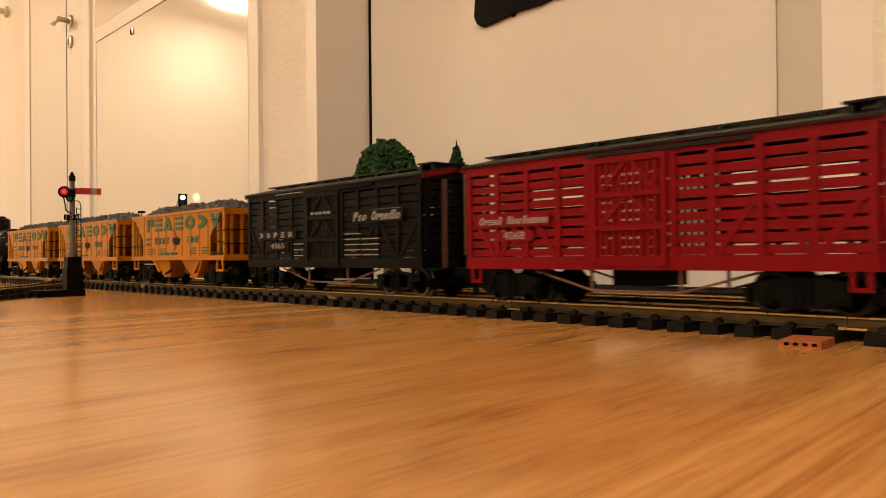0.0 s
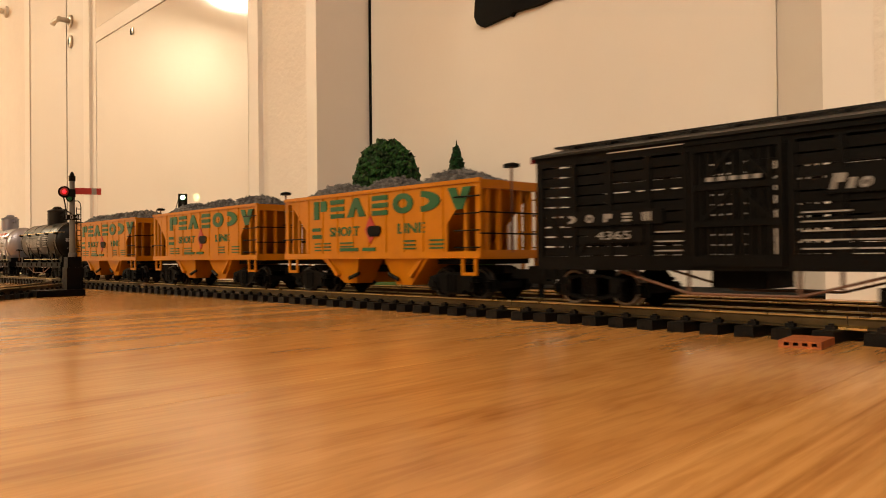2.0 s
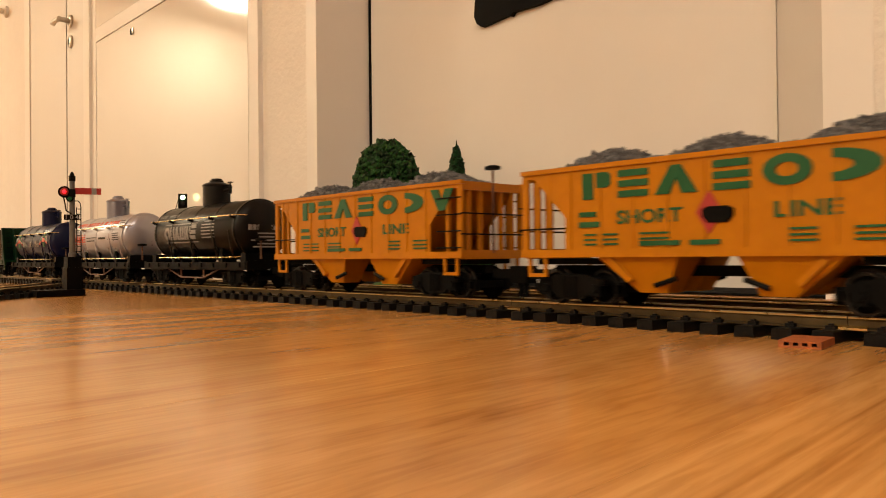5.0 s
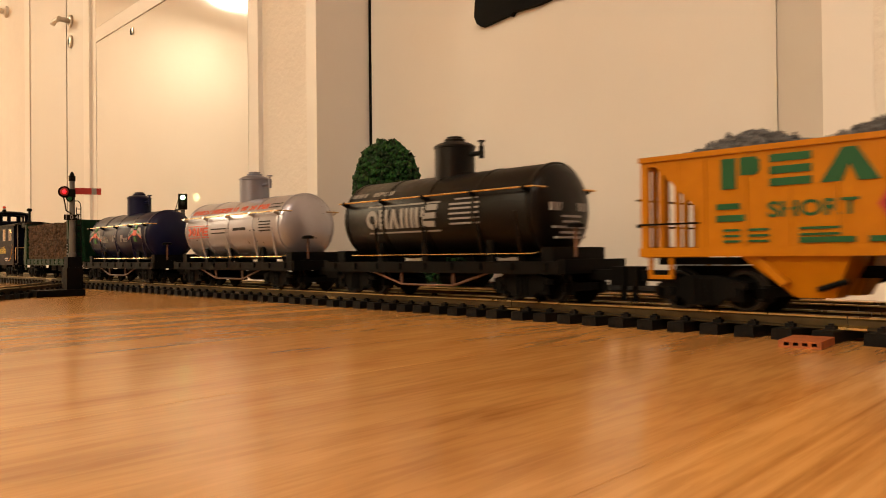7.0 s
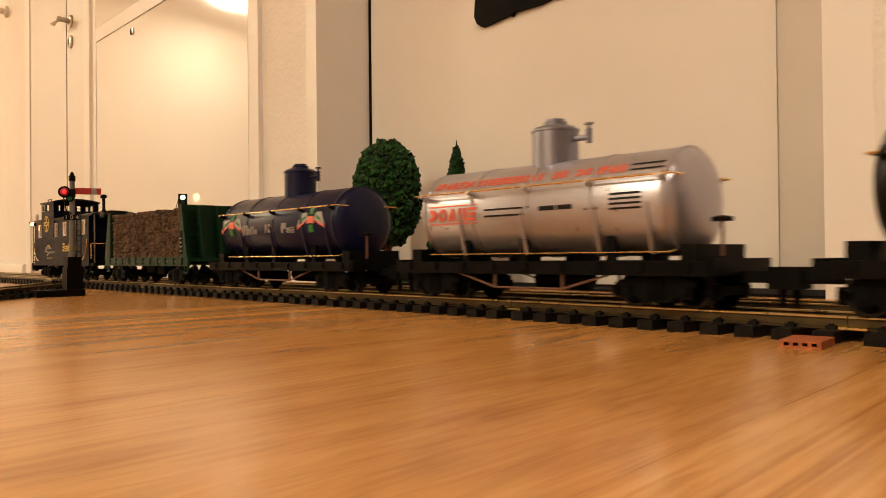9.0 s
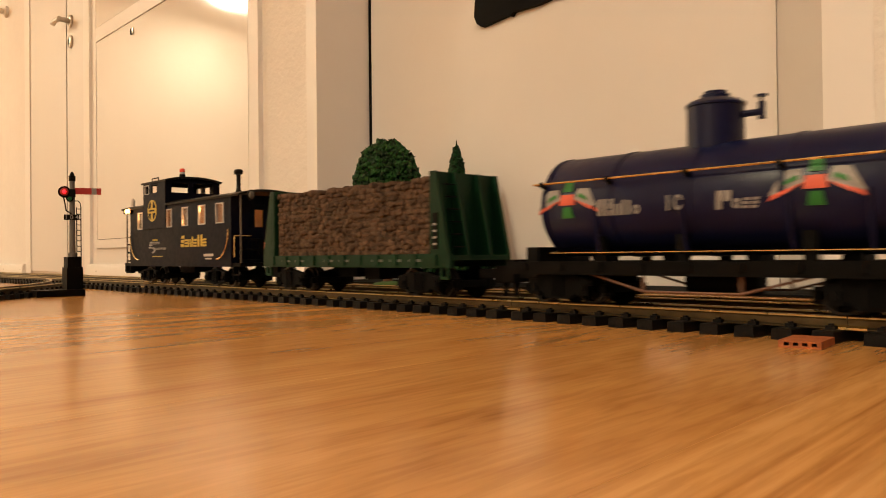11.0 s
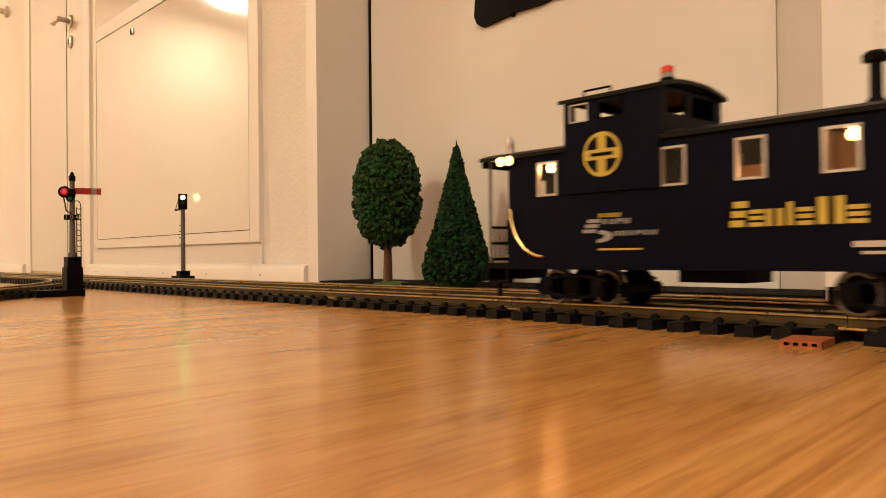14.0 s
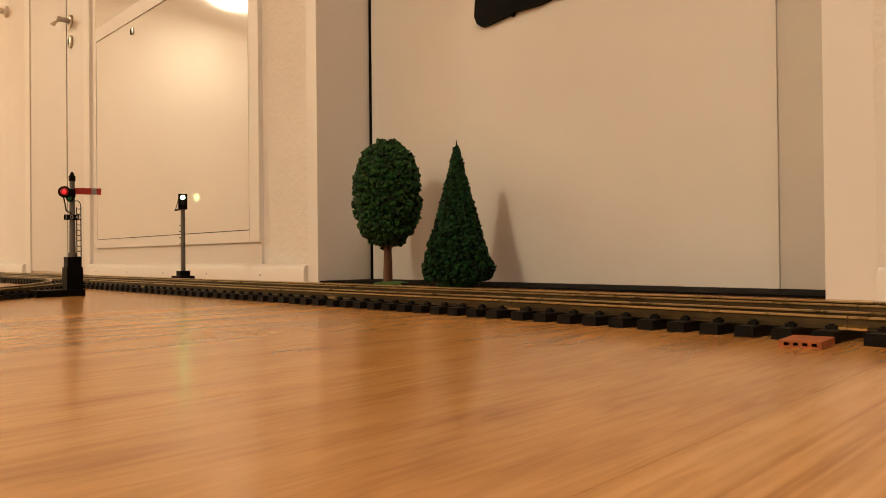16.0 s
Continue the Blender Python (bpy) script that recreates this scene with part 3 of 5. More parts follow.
def stirrup(parent, x, z, material, y, w=0.016, d=0.016):
    bm = bmesh.new()
    box(bm, x - w / 2, x - w / 2 + 0.0028, y - 0.0015, y + 0.0015, z - d, z)
    box(bm, x + w / 2 - 0.0028, x + w / 2, y - 0.0015, y + 0.0015, z - d, z)
    box(bm, x - w / 2 + 0.0028, x + w / 2 - 0.0028, y - 0.0015, y + 0.0015, z - d, z - d + 0.003)
    part("step", bm, material, parent)


def running_gear(parent, trucks=0.128, half=0.178, base=0.052, slender=False):
    for s in (-1, 1):
        truck(parent, s * trucks, base, slender)
        coupler(parent, s * half, s)


def brake_wheel(parent, x, y, z0, z1, r=0.0095):
    bm = bmesh.new()
    rod(bm, (x, y, z0), (x, y, z1), 0.0014)
    post = part("brake_staff", bm, TIMBER, parent)
    bm = bmesh.new()
    lathe(bm, [(r * 0.25, -0.001), (r, -0.0018), (r, 0.0012), (r * 0.4, 0.0024)], (x, y, z1), "z", 20)
    part("brake_wheel", bm, BLACK, post, smooth=True)


def stock_car(red):
    body, mat = ("red", RED) if red else ("black", BLACK)
    label = "red slatted model stock car with a charcoal roof" if red else "black slatted model stock car with a red-edged roof end"
    ob = thing("stock_car", (0, NEAR, 0), label, "train car", "cars of the model freight train")
    L, z0, z1 = 0.178, 0.047, 0.142
    part("floor", boxes((-L + 0.002, L - 0.002, -SIDE + 0.004, SIDE - 0.004, 0.049, 0.055)), CHAR, ob)
    door0, door1 = -0.034, 0.034
    for s in (-1, 1):
        def lay(a, b):
            lo, hi = s * (SIDE - a), s * (SIDE - b)
            return min(lo, hi), max(lo, hi)
        wall = part("side_sill", boxes((-L, L, *lay(0, 0.006), z0, z0 + 0.011)), mat, ob, bevel=0.0006)
        part("top_plate", boxes((-L, L, *lay(0, 0.005), z1 - 0.009, z1)), mat, ob, bevel=0.0005)
        if not red:
            bm = boxes((-0.105, 0.045, *lay(-0.0008, 0.0), z1 - 0.0035, z1 - 0.0028))
            part("roof_edge_strip", bm, SILVER, ob)
        rows = 9
        for k in range(rows):
            a = 0.0585 + k * (0.1325 - 0.0585) / rows
            part("slat", boxes((-L + 0.001, door0, *lay(0.0015, 0.004), a, a + (0.0061 if red else 0.0069)), (door1, L - 0.001, *lay(0.0015, 0.004), a, a + (0.0061 if red else 0.0069))), mat, ob)
        for x in (-0.174, -0.139, -0.104, -0.069, -0.0385, 0.0385, 0.069, 0.104, 0.139, 0.174):
            part("post", boxes((x - 0.0028, x + 0.0028, *lay(-0.0004, 0.0045), z0 + 0.011, z1 - 0.009)), mat, ob)
        for xa, xb in ((-0.171, -0.142), (-0.107, -0.136), (-0.101, -0.072), (0.101, 0.072), (0.107, 0.136), (0.171, 0.142)):
            bm = bmesh.new()
            prism(bm, [(xa - 0.003, 0.098), (xa + 0.003, 0.098), (xb + 0.003, 0.058), (xb - 0.003, 0.058)], *lay(0.0004, 0.0038))
            part("brace", bm, mat, ob)
        # sliding door: a framed ladder of slats with crossed braces
        door = part("sliding_door", boxes((door0, door1, *lay(-0.002, 0.002), 0.131, 0.136)), mat, ob)
        for xa in (door0, door1 - 0.005):
            part("stile", boxes((xa, xa + 0.005, *lay(-0.0025, 0.002), 0.05, 0.131)), mat, door)
        for za, zb in ((0.05, 0.0565), (0.078, 0.082), (0.104, 0.108)):
            part("rail", boxes((door0 + 0.005, door1 - 0.005, *lay(-0.002, 0.002), za, zb)), mat, door)
        for k in range(9):
            x = door0 + 0.0075 + k * 0.0062
            part("slat", boxes((x - 0.0022, x + 0.0022, *lay(0.0005, 0.002), 0.0565, 0.131)), mat, door)
        for za, zb in ((0.082, 0.104), (0.108, 0.131)):
            bm = bmesh.new()
            for e in (-1, 1):
                prism(bm, [(e * 0.028, za), (e * 0.023, za), (e * 0.0, zb), (e * 0.005, zb)], *lay(-0.0012, 0.001))
            part("brace", bm, mat, door)
        part("door_rail", boxes((door0 - 0.004, 0.1, *lay(-0.0035, -0.0005), 0.1365, 0.1395)), CHAR if red else mat, ob)
    for e in (-1, 1):
        x0, x1 = e * (L - 0.004), e * L
        lo, hi = min(x0, x1), max(x0, x1)
        end = part("end_wall", boxes((lo, hi, -SIDE + 0.006, SIDE - 0.006, z0, 0.056)), mat, ob)
        for k in range(9):
            a = 0.058 + k * 0.0088
            part("slat", boxes((lo, hi, -SIDE + 0.006, SIDE - 0.006, a, a + 0.0064)), mat, end)
        for y in (-0.052, -0.02, 0.02, 0.052):
            part("post", boxes((min(x1, x1 + e * 0.003), max(x1, x1 + e * 0.003), y - 0.0035, y + 0.0035, z0, 0.138)), TIMBER if (not red and y == -0.02) else mat, end)
        for k in range(6):
            z = 0.06 + k * 0.013
            bm = bmesh.new()
            rod(bm, (x1 + e * 0.005, 0.034, z), (x1 + e * 0.005, 0.05, z), 0.0009, seg=5)
            part("ladder_rung", bm, mat, end)
        bm = bmesh.new()
        prism(bm, [(-SIDE, z1 - 0.004), (SIDE, z1 - 0.004), (SIDE, z1), (0, 0.1505), (-SIDE, z1)], x1 - e * 0.004, x1 + e * 0.002, "x")
        part("gable", bm, mat, end)
        bm = bmesh.new()
        prism(bm, [(-SIDE - 0.002, z1 - 0.0045), (0, 0.1465), (SIDE + 0.002, z1 - 0.0045), (SIDE + 0.002, z1 + 0.0005), (0, 0.1515), (-SIDE - 0.002, z1 + 0.0005)], x1 + e * 0.0022, x1 + e * 0.005, "x")
        part("fascia", bm, RED, end)
        stirrup(ob, e * 0.166, z0, mat, -SIDE + 0.002, 0.013, 0.013)
    bm = bmesh.new()
    prism(bm, [(-SIDE - 0.0035, z1 - 0.001), (-SIDE - 0.0035, z1 + 0.0012), (0, 0.1535), (SIDE + 0.0035, z1 + 0.0012), (SIDE + 0.0035, z1 - 0.001), (0, 0.1508)], -L - 0.004, L + 0.004, "x")
    roof = part("roof", bm, CHAR, ob, "charcoal roof")
    for y in (-0.0065, 0, 0.0065):
        part("walkway_plank", boxes((-L - 0.011, L + 0.011, y - 0.0028, y + 0.0028, 0.1545, 0.156)), CHAR, roof)
    for k in range(10):
        x = -L + 0.01 + k * (2 * L - 0.02) / 9
        part("walkway_block", boxes((x - 0.0025, x + 0.0025, -0.0095, 0.0095, 0.1515, 0.1544)), CHAR, roof)
    part("side_walkway", boxes((0.15, 0.176, -0.036, -0.01, 0.1545, 0.156), (0.152, 0.156, -0.033, -0.012, 0.147, 0.1545), (0.17, 0.174, -0.033, -0.012, 0.147, 0.1545)), CHAR, roof)
    brake_wheel(ob, L + 0.008, 0.012, 0.06, 0.152, 0.008)
    y = -SIDE
    if red:
        part("name_board", boxes((-0.162, -0.077, y - 0.002, y - 0.0006, 0.0845, 0.0955)), RED, ob)
        marks(ob, row_of_marks("06721 22012722", -0.1595, 0.0058, 0.84, 0.0868, 0.0938, (0, 4, 6, 9)), WHITE, flat_at(y - 0.0016), skew=0.2)
        part("number_board", boxes((-0.139, -0.095, y - 0.002, y - 0.0006, 0.0715, 0.081)), RED, ob)
        words("4068", 0.0098, WHITE, ob, (-0.117, y - 0.0023, 0.0762), stretch=1.3)
    else:
        part("name_board", boxes((-0.149, -0.055, y - 0.002, y - 0.0006, 0.082, 0.0935)), BLACK, ob)
        marks(ob, [(kind, -0.143 + k * 0.0175, -0.1355 + k * 0.0175, 0.0845, 0.0912) for k, kind in enumerate(("half", "ring", "flag", "stack", "trio"))], WHITE, flat_at(y - 0.0016))
        part("number_board", boxes((-0.126, -0.072, y - 0.002, y - 0.0006, 0.0685, 0.079)), BLACK, ob)
        words("4365", 0.0092, WHITE, ob, (-0.099, y - 0.0023, 0.0737), stretch=1.8)
        part("herald_board", boxes((0.06, 0.15, y - 0.002, y - 0.0006, 0.096, 0.111)), BLACK, ob)
        marks(ob, row_of_marks("610 062220", 0.063, 0.0083, 0.82, 0.0985, 0.1085, (0, 4, 8)), WHITE, flat_at(y - 0.0016), skew=0.3)
        bars([(0.098, 0.146, 0.1098, 0.1106)], y - 0.0016, WHITE, ob)
        bars([(-0.02 + k * 0.0085, -0.015 + k * 0.0085, 0.1095, 0.1125) for k in range(5)], y - 0.0031, WHITE, ob)
        bars([(a, a + 0.03, z, z + 0.0011) for z in (0.061, 0.0665, 0.0725, 0.0785, 0.0845) for a in (0.045, 0.078)][:9], y - 0.0006, WHITE, ob)
        bars([(-0.062, -0.04, z, z + 0.0011) for z in (0.061, 0.068, 0.075)], y - 0.0012, WHITE, ob)
    running_gear(ob, slender=not red)
    truss(ob, -0.1, 0.1)
    part("battery_box", boxes((-0.03, 0.012, -0.03, 0.03, 0.034, 0.049)), MATT, ob, bevel=0.001)
    return slim(ob)


def coal(parent):
    """Three heaps of crushed grey coal."""
    bm = bmesh.new()
    nx, ny = 190, 58
    grid = []
    for i in range(nx + 1):
        row = []
        x = -0.158 + 0.316 * i / nx
        for j in range(ny + 1):
            y = -0.055 + 0.11 * j / ny
            heap = max(math.exp(-((x - c) / 0.036) ** 2) for c in (-0.1, 0.0, 0.1))
            across = max(0.0, 1 - (y / 0.056) ** 2) ** 0.6
            p = Vector((x * 150, y * 150, 0))
            rough = 0.0036 * noise.noise(p * 0.9) + 0.0034 * noise.noise(p * 2.1 + Vector((9, 3, 1))) + 0.0016 * noise.noise(p * 4.3)
            edge = min(1, (0.158 - abs(x)) / 0.018)
            z = 0.1265 + edge * across * (0.003 + 0.0165 * heap) + rough * min(1, across * 1.5)
            row.append(bm.verts.new((x, y, z)))
        grid.append(row)
    for a, b in zip(grid, grid[1:]):
        for k in range(ny):
            bm.faces.new((a[k], b[k], b[k + 1], a[k + 1]))
    rng = random.Random(21)
    for _ in range(2600):
        i, j = rng.randrange(4, nx - 4), rng.randrange(2, ny - 2)
        c = grid[i][j].co.copy()
        r = rng.uniform(0.0014, 0.0034)
        q = Euler((rng.uniform(0, 6.3), rng.uniform(0, 6.3), rng.uniform(0, 6.3))).to_matrix()
        v = [bm.verts.new(c + q @ Vector(p) * r * rng.uniform(0.7, 1.1)) for p in ((1, 0, 0), (-1, 0, 0), (0, 1, 0), (0, -1, 0), (0, 0, 1), (0, 0, -1))]
        for a, b, d in ((0, 2, 4), (2, 1, 4), (1, 3, 4), (3, 0, 4), (2, 0, 5), (1, 2, 5), (3, 1, 5), (0, 3, 5)):
            bm.faces.new((v[a], v[b], v[d]))
    part("coal_load", bm, COAL, parent, "heaped grey coal")["kind"] = "stuff"


def hopper():
    ob = thing("hopper_car", (0, NEAR, 0), "orange-yellow model coal hopper with green lettering and heaped grey coal", "train car", "cars of the model freight train")
    L, z0, z1 = 0.171, 0.057, 0.131
    y = -SIDE
    for s in (-1, 1):
        def lay(a, b):
            lo, hi = s * (SIDE - a), s * (SIDE - b)
            return min(lo, hi), max(lo, hi)
        bm = bmesh.new()
        prism(bm, [(-0.125, z0 + 0.005), (0.125, z0 + 0.005), (0.125, 0.0905), (0.158, 0.124), (L, 0.1255), (L, z1), (-L, z1), (-L, 0.1255), (-0.158, 0.124), (-0.125, 0.0905)], *lay(0.001, 0.0035))
        side = part("side_sheet", bm, ORANGE, ob)
        part("top_chord", boxes((-L - 0.001, L + 0.001, *lay(-0.0016, 0.0036), z1 - 0.003, z1 + 0.0008)), ORANGE, ob, bevel=0.0006)
        part("side_sill", boxes((-L - 0.001, L + 0.001, *lay(-0.0012, 0.005), z0, z0 + 0.0065)), ORANGE, ob, bevel=0.0008)
        for k in range(9):
            x = -0.119 + k * 0.02975
            part("rib", boxes((x - 0.0011, x + 0.0011, *lay(-0.0003, 0.0012), z0 + 0.0065, z1 - 0.003)), ORANGE, side)
        for e in (-1, 1):
            for x, w in ((L - 0.003, 0.003), (0.151, 0.0018)) if e > 0 else ((L - 0.003, 0.003), (0.154, 0.0016), (0.141, 0.0016)):
                part("end_post", boxes((e * x - w, e * x + w, *lay(0.0005, 0.005), z0 + 0.006, z1 - 0.003)), ORANGE, ob)
            for z in (0.067, 0.083, 0.099, 0.115) if e > 0 else (0.081,):
                bm = bmesh.new()
                pipe(bm, [(e * (0.138 if e > 0 else 0.122), s * (SIDE + 0.003), z), (e * (L + 0.002), s * (SIDE + 0.003), z)], 0.0008)
                part("grab_iron", bm, BLACK, ob, "thin black grab iron")
            stirrup(ob, e * 0.155, z0, ORANGE, s * (SIDE - 0.002), 0.02, 0.0165)
    for e in (-1, 1):
        bm = bmesh.new()
        prism(bm, [(e * 0.162, 0.128), (e * 0.157, 0.128), (e * 0.062, 0.04), (e * 0.066, 0.037)], -SIDE + 0.0036, SIDE - 0.0036)
        part("slope_sheet", bm, ORANGE, ob)
        lo, hi = min(e * L, e * (L - 0.008)), max(e * L, e * (L - 0.008))
        part("end_sill", boxes((lo, hi, -SIDE + 0.005, SIDE - 0.005, z0 - 0.001, z0 + 0.0075)), ORANGE, ob, bevel=0.0008)
        part("end_chord", boxes((lo + 0.001, hi - 0.001, -SIDE + 0.0037, SIDE - 0.0037, 0.1225, z1)), ORANGE, ob)
        for yy in (-0.042, -0.02, 0.02, 0.042):
            part("end_post", boxes((e * (L - 0.004) - 0.0018, e * (L - 0.004) + 0.0018, yy - 0.0022, yy + 0.0022, z0 + 0.0075, 0.1225)), ORANGE, ob)
        bm = bmesh.new()
        for z in (0.08, 0.1):
            rod(bm, (e * (L + 0.002), -SIDE - 0.003, z), (e * (L + 0.002), SIDE + 0.003, z), 0.0008, seg=5)
        part("grab_iron", bm, BLACK, ob)
        part("platform", boxes((min(e * 0.1, e * 0.163), max(e * 0.1, e * 0.163), -0.045, 0.045, z0 - 0.006, z0 - 0.001)), MATT, ob)
        # discharge chutes
        for s in (-1, 1):
            bm = bmesh.new()
            xa, xb, xc, xd = e * 0.022, e * 0.097, e * 0.06, e * 0.036
            ya, yb = s * 0.006, s * (SIDE - 0.004)
            top = [(xa, ya), (xb, ya), (xb, yb), (xa, yb)]
            low = [(xd, s * 0.016), (xc, s * 0.016), (xc, s * 0.046), (xd, s * 0.046)]
            v0 = [bm.verts.new((p, q, z0 + 0.002)) for p, q in top]
            v1 = [bm.verts.new((p, q, 0.0295)) for p, q in low]
            bm.faces.new(v0)
            bm.faces.new(v1[::-1])
            for k in range(4):
                bm.faces.new((v0[k], v0[(k + 1) % 4], v1[(k + 1) % 4], v1[k]))
            chute = part("chute", bm, ORANGE, ob, bevel=0.0006)
            bm = bmesh.new()
            rod(bm, (e * 0.026, s * 0.051, 0.041), (e * 0.044, s * 0.053, 0.035), 0.0022, seg=6)
            part("latch", bm, BLACK, chute)
    part("centre_sill", boxes((-0.165, 0.165, -0.008, 0.008, 0.042, 0.05)), MATT, ob)
    coal(ob)
    brake_wheel(ob, L - 0.0005, 0.0, 0.062, 0.146, 0.009)
    # the railway's name stands as plain green shapes, the rest can be read
    big = (("flag", -0.0925, 0.0135), ("stack", -0.0585, 0.0135), ("tent", -0.022, 0.0175), ("stack", 0.0205, 0.0135), ("ring", 0.059, 0.0165), ("half", 0.102, 0.0145), ("vee", 0.1435, 0.0165))
    marks(ob, [(kind, x - w, x + w, 0.1035, 0.1245) for kind, x, w in big], LETTER, flat_at(y + 0.0006), thick=0.0011)
    words("SHORT", 0.0145, LETTER, ob, (-0.0455, y + 0.0006, 0.0875), thick=0.0005, stretch=1.22, bold=0.0003)
    words("LINE", 0.0145, LETTER, ob, (0.071, y + 0.0006, 0.0875), thick=0.0005, stretch=1.5, bold=0.0003)
    bars([(-0.11, -0.093, 0.0895, 0.0935), (-0.11, -0.089, 0.081, 0.0855)], y + 0.0008, LETTER, ob, thick=0.0012)
    tiny = [(-0.105, -0.093), (-0.087, -0.073), (-0.053, -0.028), (0.06, 0.078), (0.1, 0.121)]
    bars([(a, b, z, z + 0.0016) for a, b in tiny for z in (0.0665, 0.0702, 0.0742)], y + 0.0008, LETTER, ob, thick=0.0012)
    bars([(-0.053, -0.019, 0.0655, 0.0692), (-0.011, 0.012, 0.0655, 0.0692)], y + 0.0006, LETTER, ob, thick=0.0014)
    bm = bmesh.new()
    prism(bm, [(-0.006, 0.0885), (0.004, 0.073), (0.014, 0.0885), (0.004, 0.104)], y - 0.0006, y + 0.0011)
    part("emblem", bm, ARM_RED, ob, "red diamond emblem")
    bm = bmesh.new()
    prism(bm, [(-0.001, 0.0855), (0.003, 0.081), (0.018, 0.081), (0.022, 0.0855), (0.022, 0.0905), (0.018, 0.0925), (0.003, 0.0925), (-0.001, 0.0905)], y - 0.0012, y + 0.001)
    part("emblem_kettle", bm, BLACK, ob, "black kettle shape")
    running_gear(ob, 0.125, L + 0.002)
    return slim(ob)


def tank_car(name, shell_mat, dome_mat, label):
    ob = thing(name, (0, NEAR, 0), label, "train car", "cars of the model freight train")
    L = 0.178
    deck = part("deck", boxes((-L, L, -0.0405, 0.0405, 0.0475, 0.0515)), BLACK, ob, bevel=0.0006)
    for s in (-1, 1):
        part("side_sill", boxes((-L, L, s * 0.0435 - 0.003, s * 0.0435 + 0.003, 0.0425, 0.0538)), BLACK, ob, bevel=0.0006)
        for k in range(9):
            x = -0.16 + k * 0.04
            part("stake_pocket", boxes((x - 0.004, x + 0.004, min(s * 0.0465, s * 0.0485), max(s * 0.0465, s * 0.0485), 0.046, 0.0525)), BLACK, ob)
    for k in range(24):
        x = -L + 0.0075 + k * (2 * L - 0.015) / 23
        part("plank", boxes((x - 0.0068, x + 0.0068, -0.04, 0.04, 0.0516, 0.0524)), BLACK, deck)
    for e in (-1, 1):
        part("end_beam", boxes((e * L - 0.004, e * L + 0.004, -0.0455, 0.0455, 0.043, 0.0555)), BLACK, ob)
        part("saddle_beam", boxes((e * 0.157 - 0.007, e * 0.157 + 0.007, -0.038, 0.038, 0.0524, 0.0665)), BLACK, ob, bevel=0.0008)
    zc, r, half = 0.1017, 0.044, 0.1425
    prof = [(0.004, -half - 0.011), (0.02, -half - 0.0095), (0.034, -half - 0.0055), (0.041, -half - 0.0015), (r, -half + 0.004)]
    bm = bmesh.new()
    lathe(bm, prof + [(a, -h) for a, h in prof[::-1]], (0, 0, zc), "x", 48)
    tank = part("tank", bm, shell_mat, ob, smooth=True)
    for x in (-0.138, -0.07, 0.0, 0.07, 0.138):
        bm = bmesh.new()
        lathe(bm, [(r - 0.001, x - 0.0024), (r + 0.0007, x - 0.0022), (r + 0.0007, x + 0.0022), (r - 0.001, x + 0.0024)], (0, 0, zc), "x", 48)
        part("band", bm, shell_mat, tank, smooth=True)
    for x in (-0.105, -0.035, 0.035, 0.105):
        bm = bmesh.new()
        prism(bm, [(-0.012, 0.0525), (0.012, 0.0525), (0.016, 0.063), (0, 0.0605), (-0.016, 0.063)], x - 0.005, x + 0.005, "x")
        part("saddle", bm, BLACK, ob)
    for x in (-0.085, -0.01, 0.085):
        for e in (-1, 1):
            part("saddle_post", boxes((x - 0.0045, x + 0.0045, min(e * 0.036, e * 0.031), max(e * 0.036, e * 0.031), 0.0525, 0.0745)), BLACK, ob, bevel=0.0005)
    for e in (-1, 1):
        bm = bmesh.new()
        rod(bm, (-0.135, e * 0.0385, 0.0608), (0.14, e * 0.0385, 0.0608), 0.0007, seg=6)
        for x in (-0.135, 0.14):
            rod(bm, (x, e * 0.0385, 0.0608), (x, e * 0.02, 0.064), 0.0007, seg=6)
        part("lower_rail", bm, BRIGHT, ob, "thin brass rod under the tank")
    for x in (-0.085, -0.005, 0.075, 0.125):
        bm = bmesh.new()
        pipe(bm, [(x, -0.036, 0.0595), (x, -0.0405, 0.076), (x, -0.0442, 0.1)], 0.0016)
        part("tank_strap", bm, shell_mat, ob)
    bm = bmesh.new()
    lathe(bm, [(0.0215, 0.132), (0.0215, 0.1735), (0.0225, 0.1742), (0.0225, 0.1758), (0.019, 0.1785), (0.011, 0.181), (0.011, 0.1835), (0.0085, 0.1845), (0.0085, 0.1862), (0.003, 0.187)], (0, 0, 0), "z", 36)
    dome = part("dome", bm, dome_mat, ob, smooth=True)
    bm = bmesh.new()
    rod(bm, (0.018, 0.002, 0.166), (0.034, 0.006, 0.1665), 0.0026)
    rod(bm, (0.034, 0.006, 0.161), (0.034, 0.006, 0.174), 0.0028, seg=10)
    rod(bm, (0.034, 0.006, 0.174), (0.034, 0.006, 0.178), 0.0014, seg=8)
    rod(bm, (0.034, 0.006, 0.178), (0.034, 0.006, 0.1795), 0.0042, seg=12)
    part("valve", bm, dome_mat, dome)
    # brass handrail round the tank on small stanchions
    yr, zr, xr = 0.0468, 0.121, 0.1475
    bm = bmesh.new()
    pipe(bm, [(-xr, -yr, zr), (xr, -yr, zr), (xr, yr, zr), (-xr, yr, zr), (-xr, -yr, zr)], 0.0009)
    part("handrail", bm, BRIGHT, ob, "brass handrail")
    for x in (-0.138, -0.07, 0.0, 0.07, 0.138):
        for s in (-1, 1):
            bm = bmesh.new()
            rod(bm, (x, s * 0.038, 0.1165), (x, s * 0.0482, 0.1208), 0.0021, 0.0026)
            part("stanchion", bm, BLACK if dome_mat is not DOME_SILVER else SILVER, ob)
    brake_wheel(ob, L - 0.003, -0.02, 0.0575, 0.0855, 0.008)
    running_gear(ob)
    truss(ob, -0.1, 0.1, y=0.042)
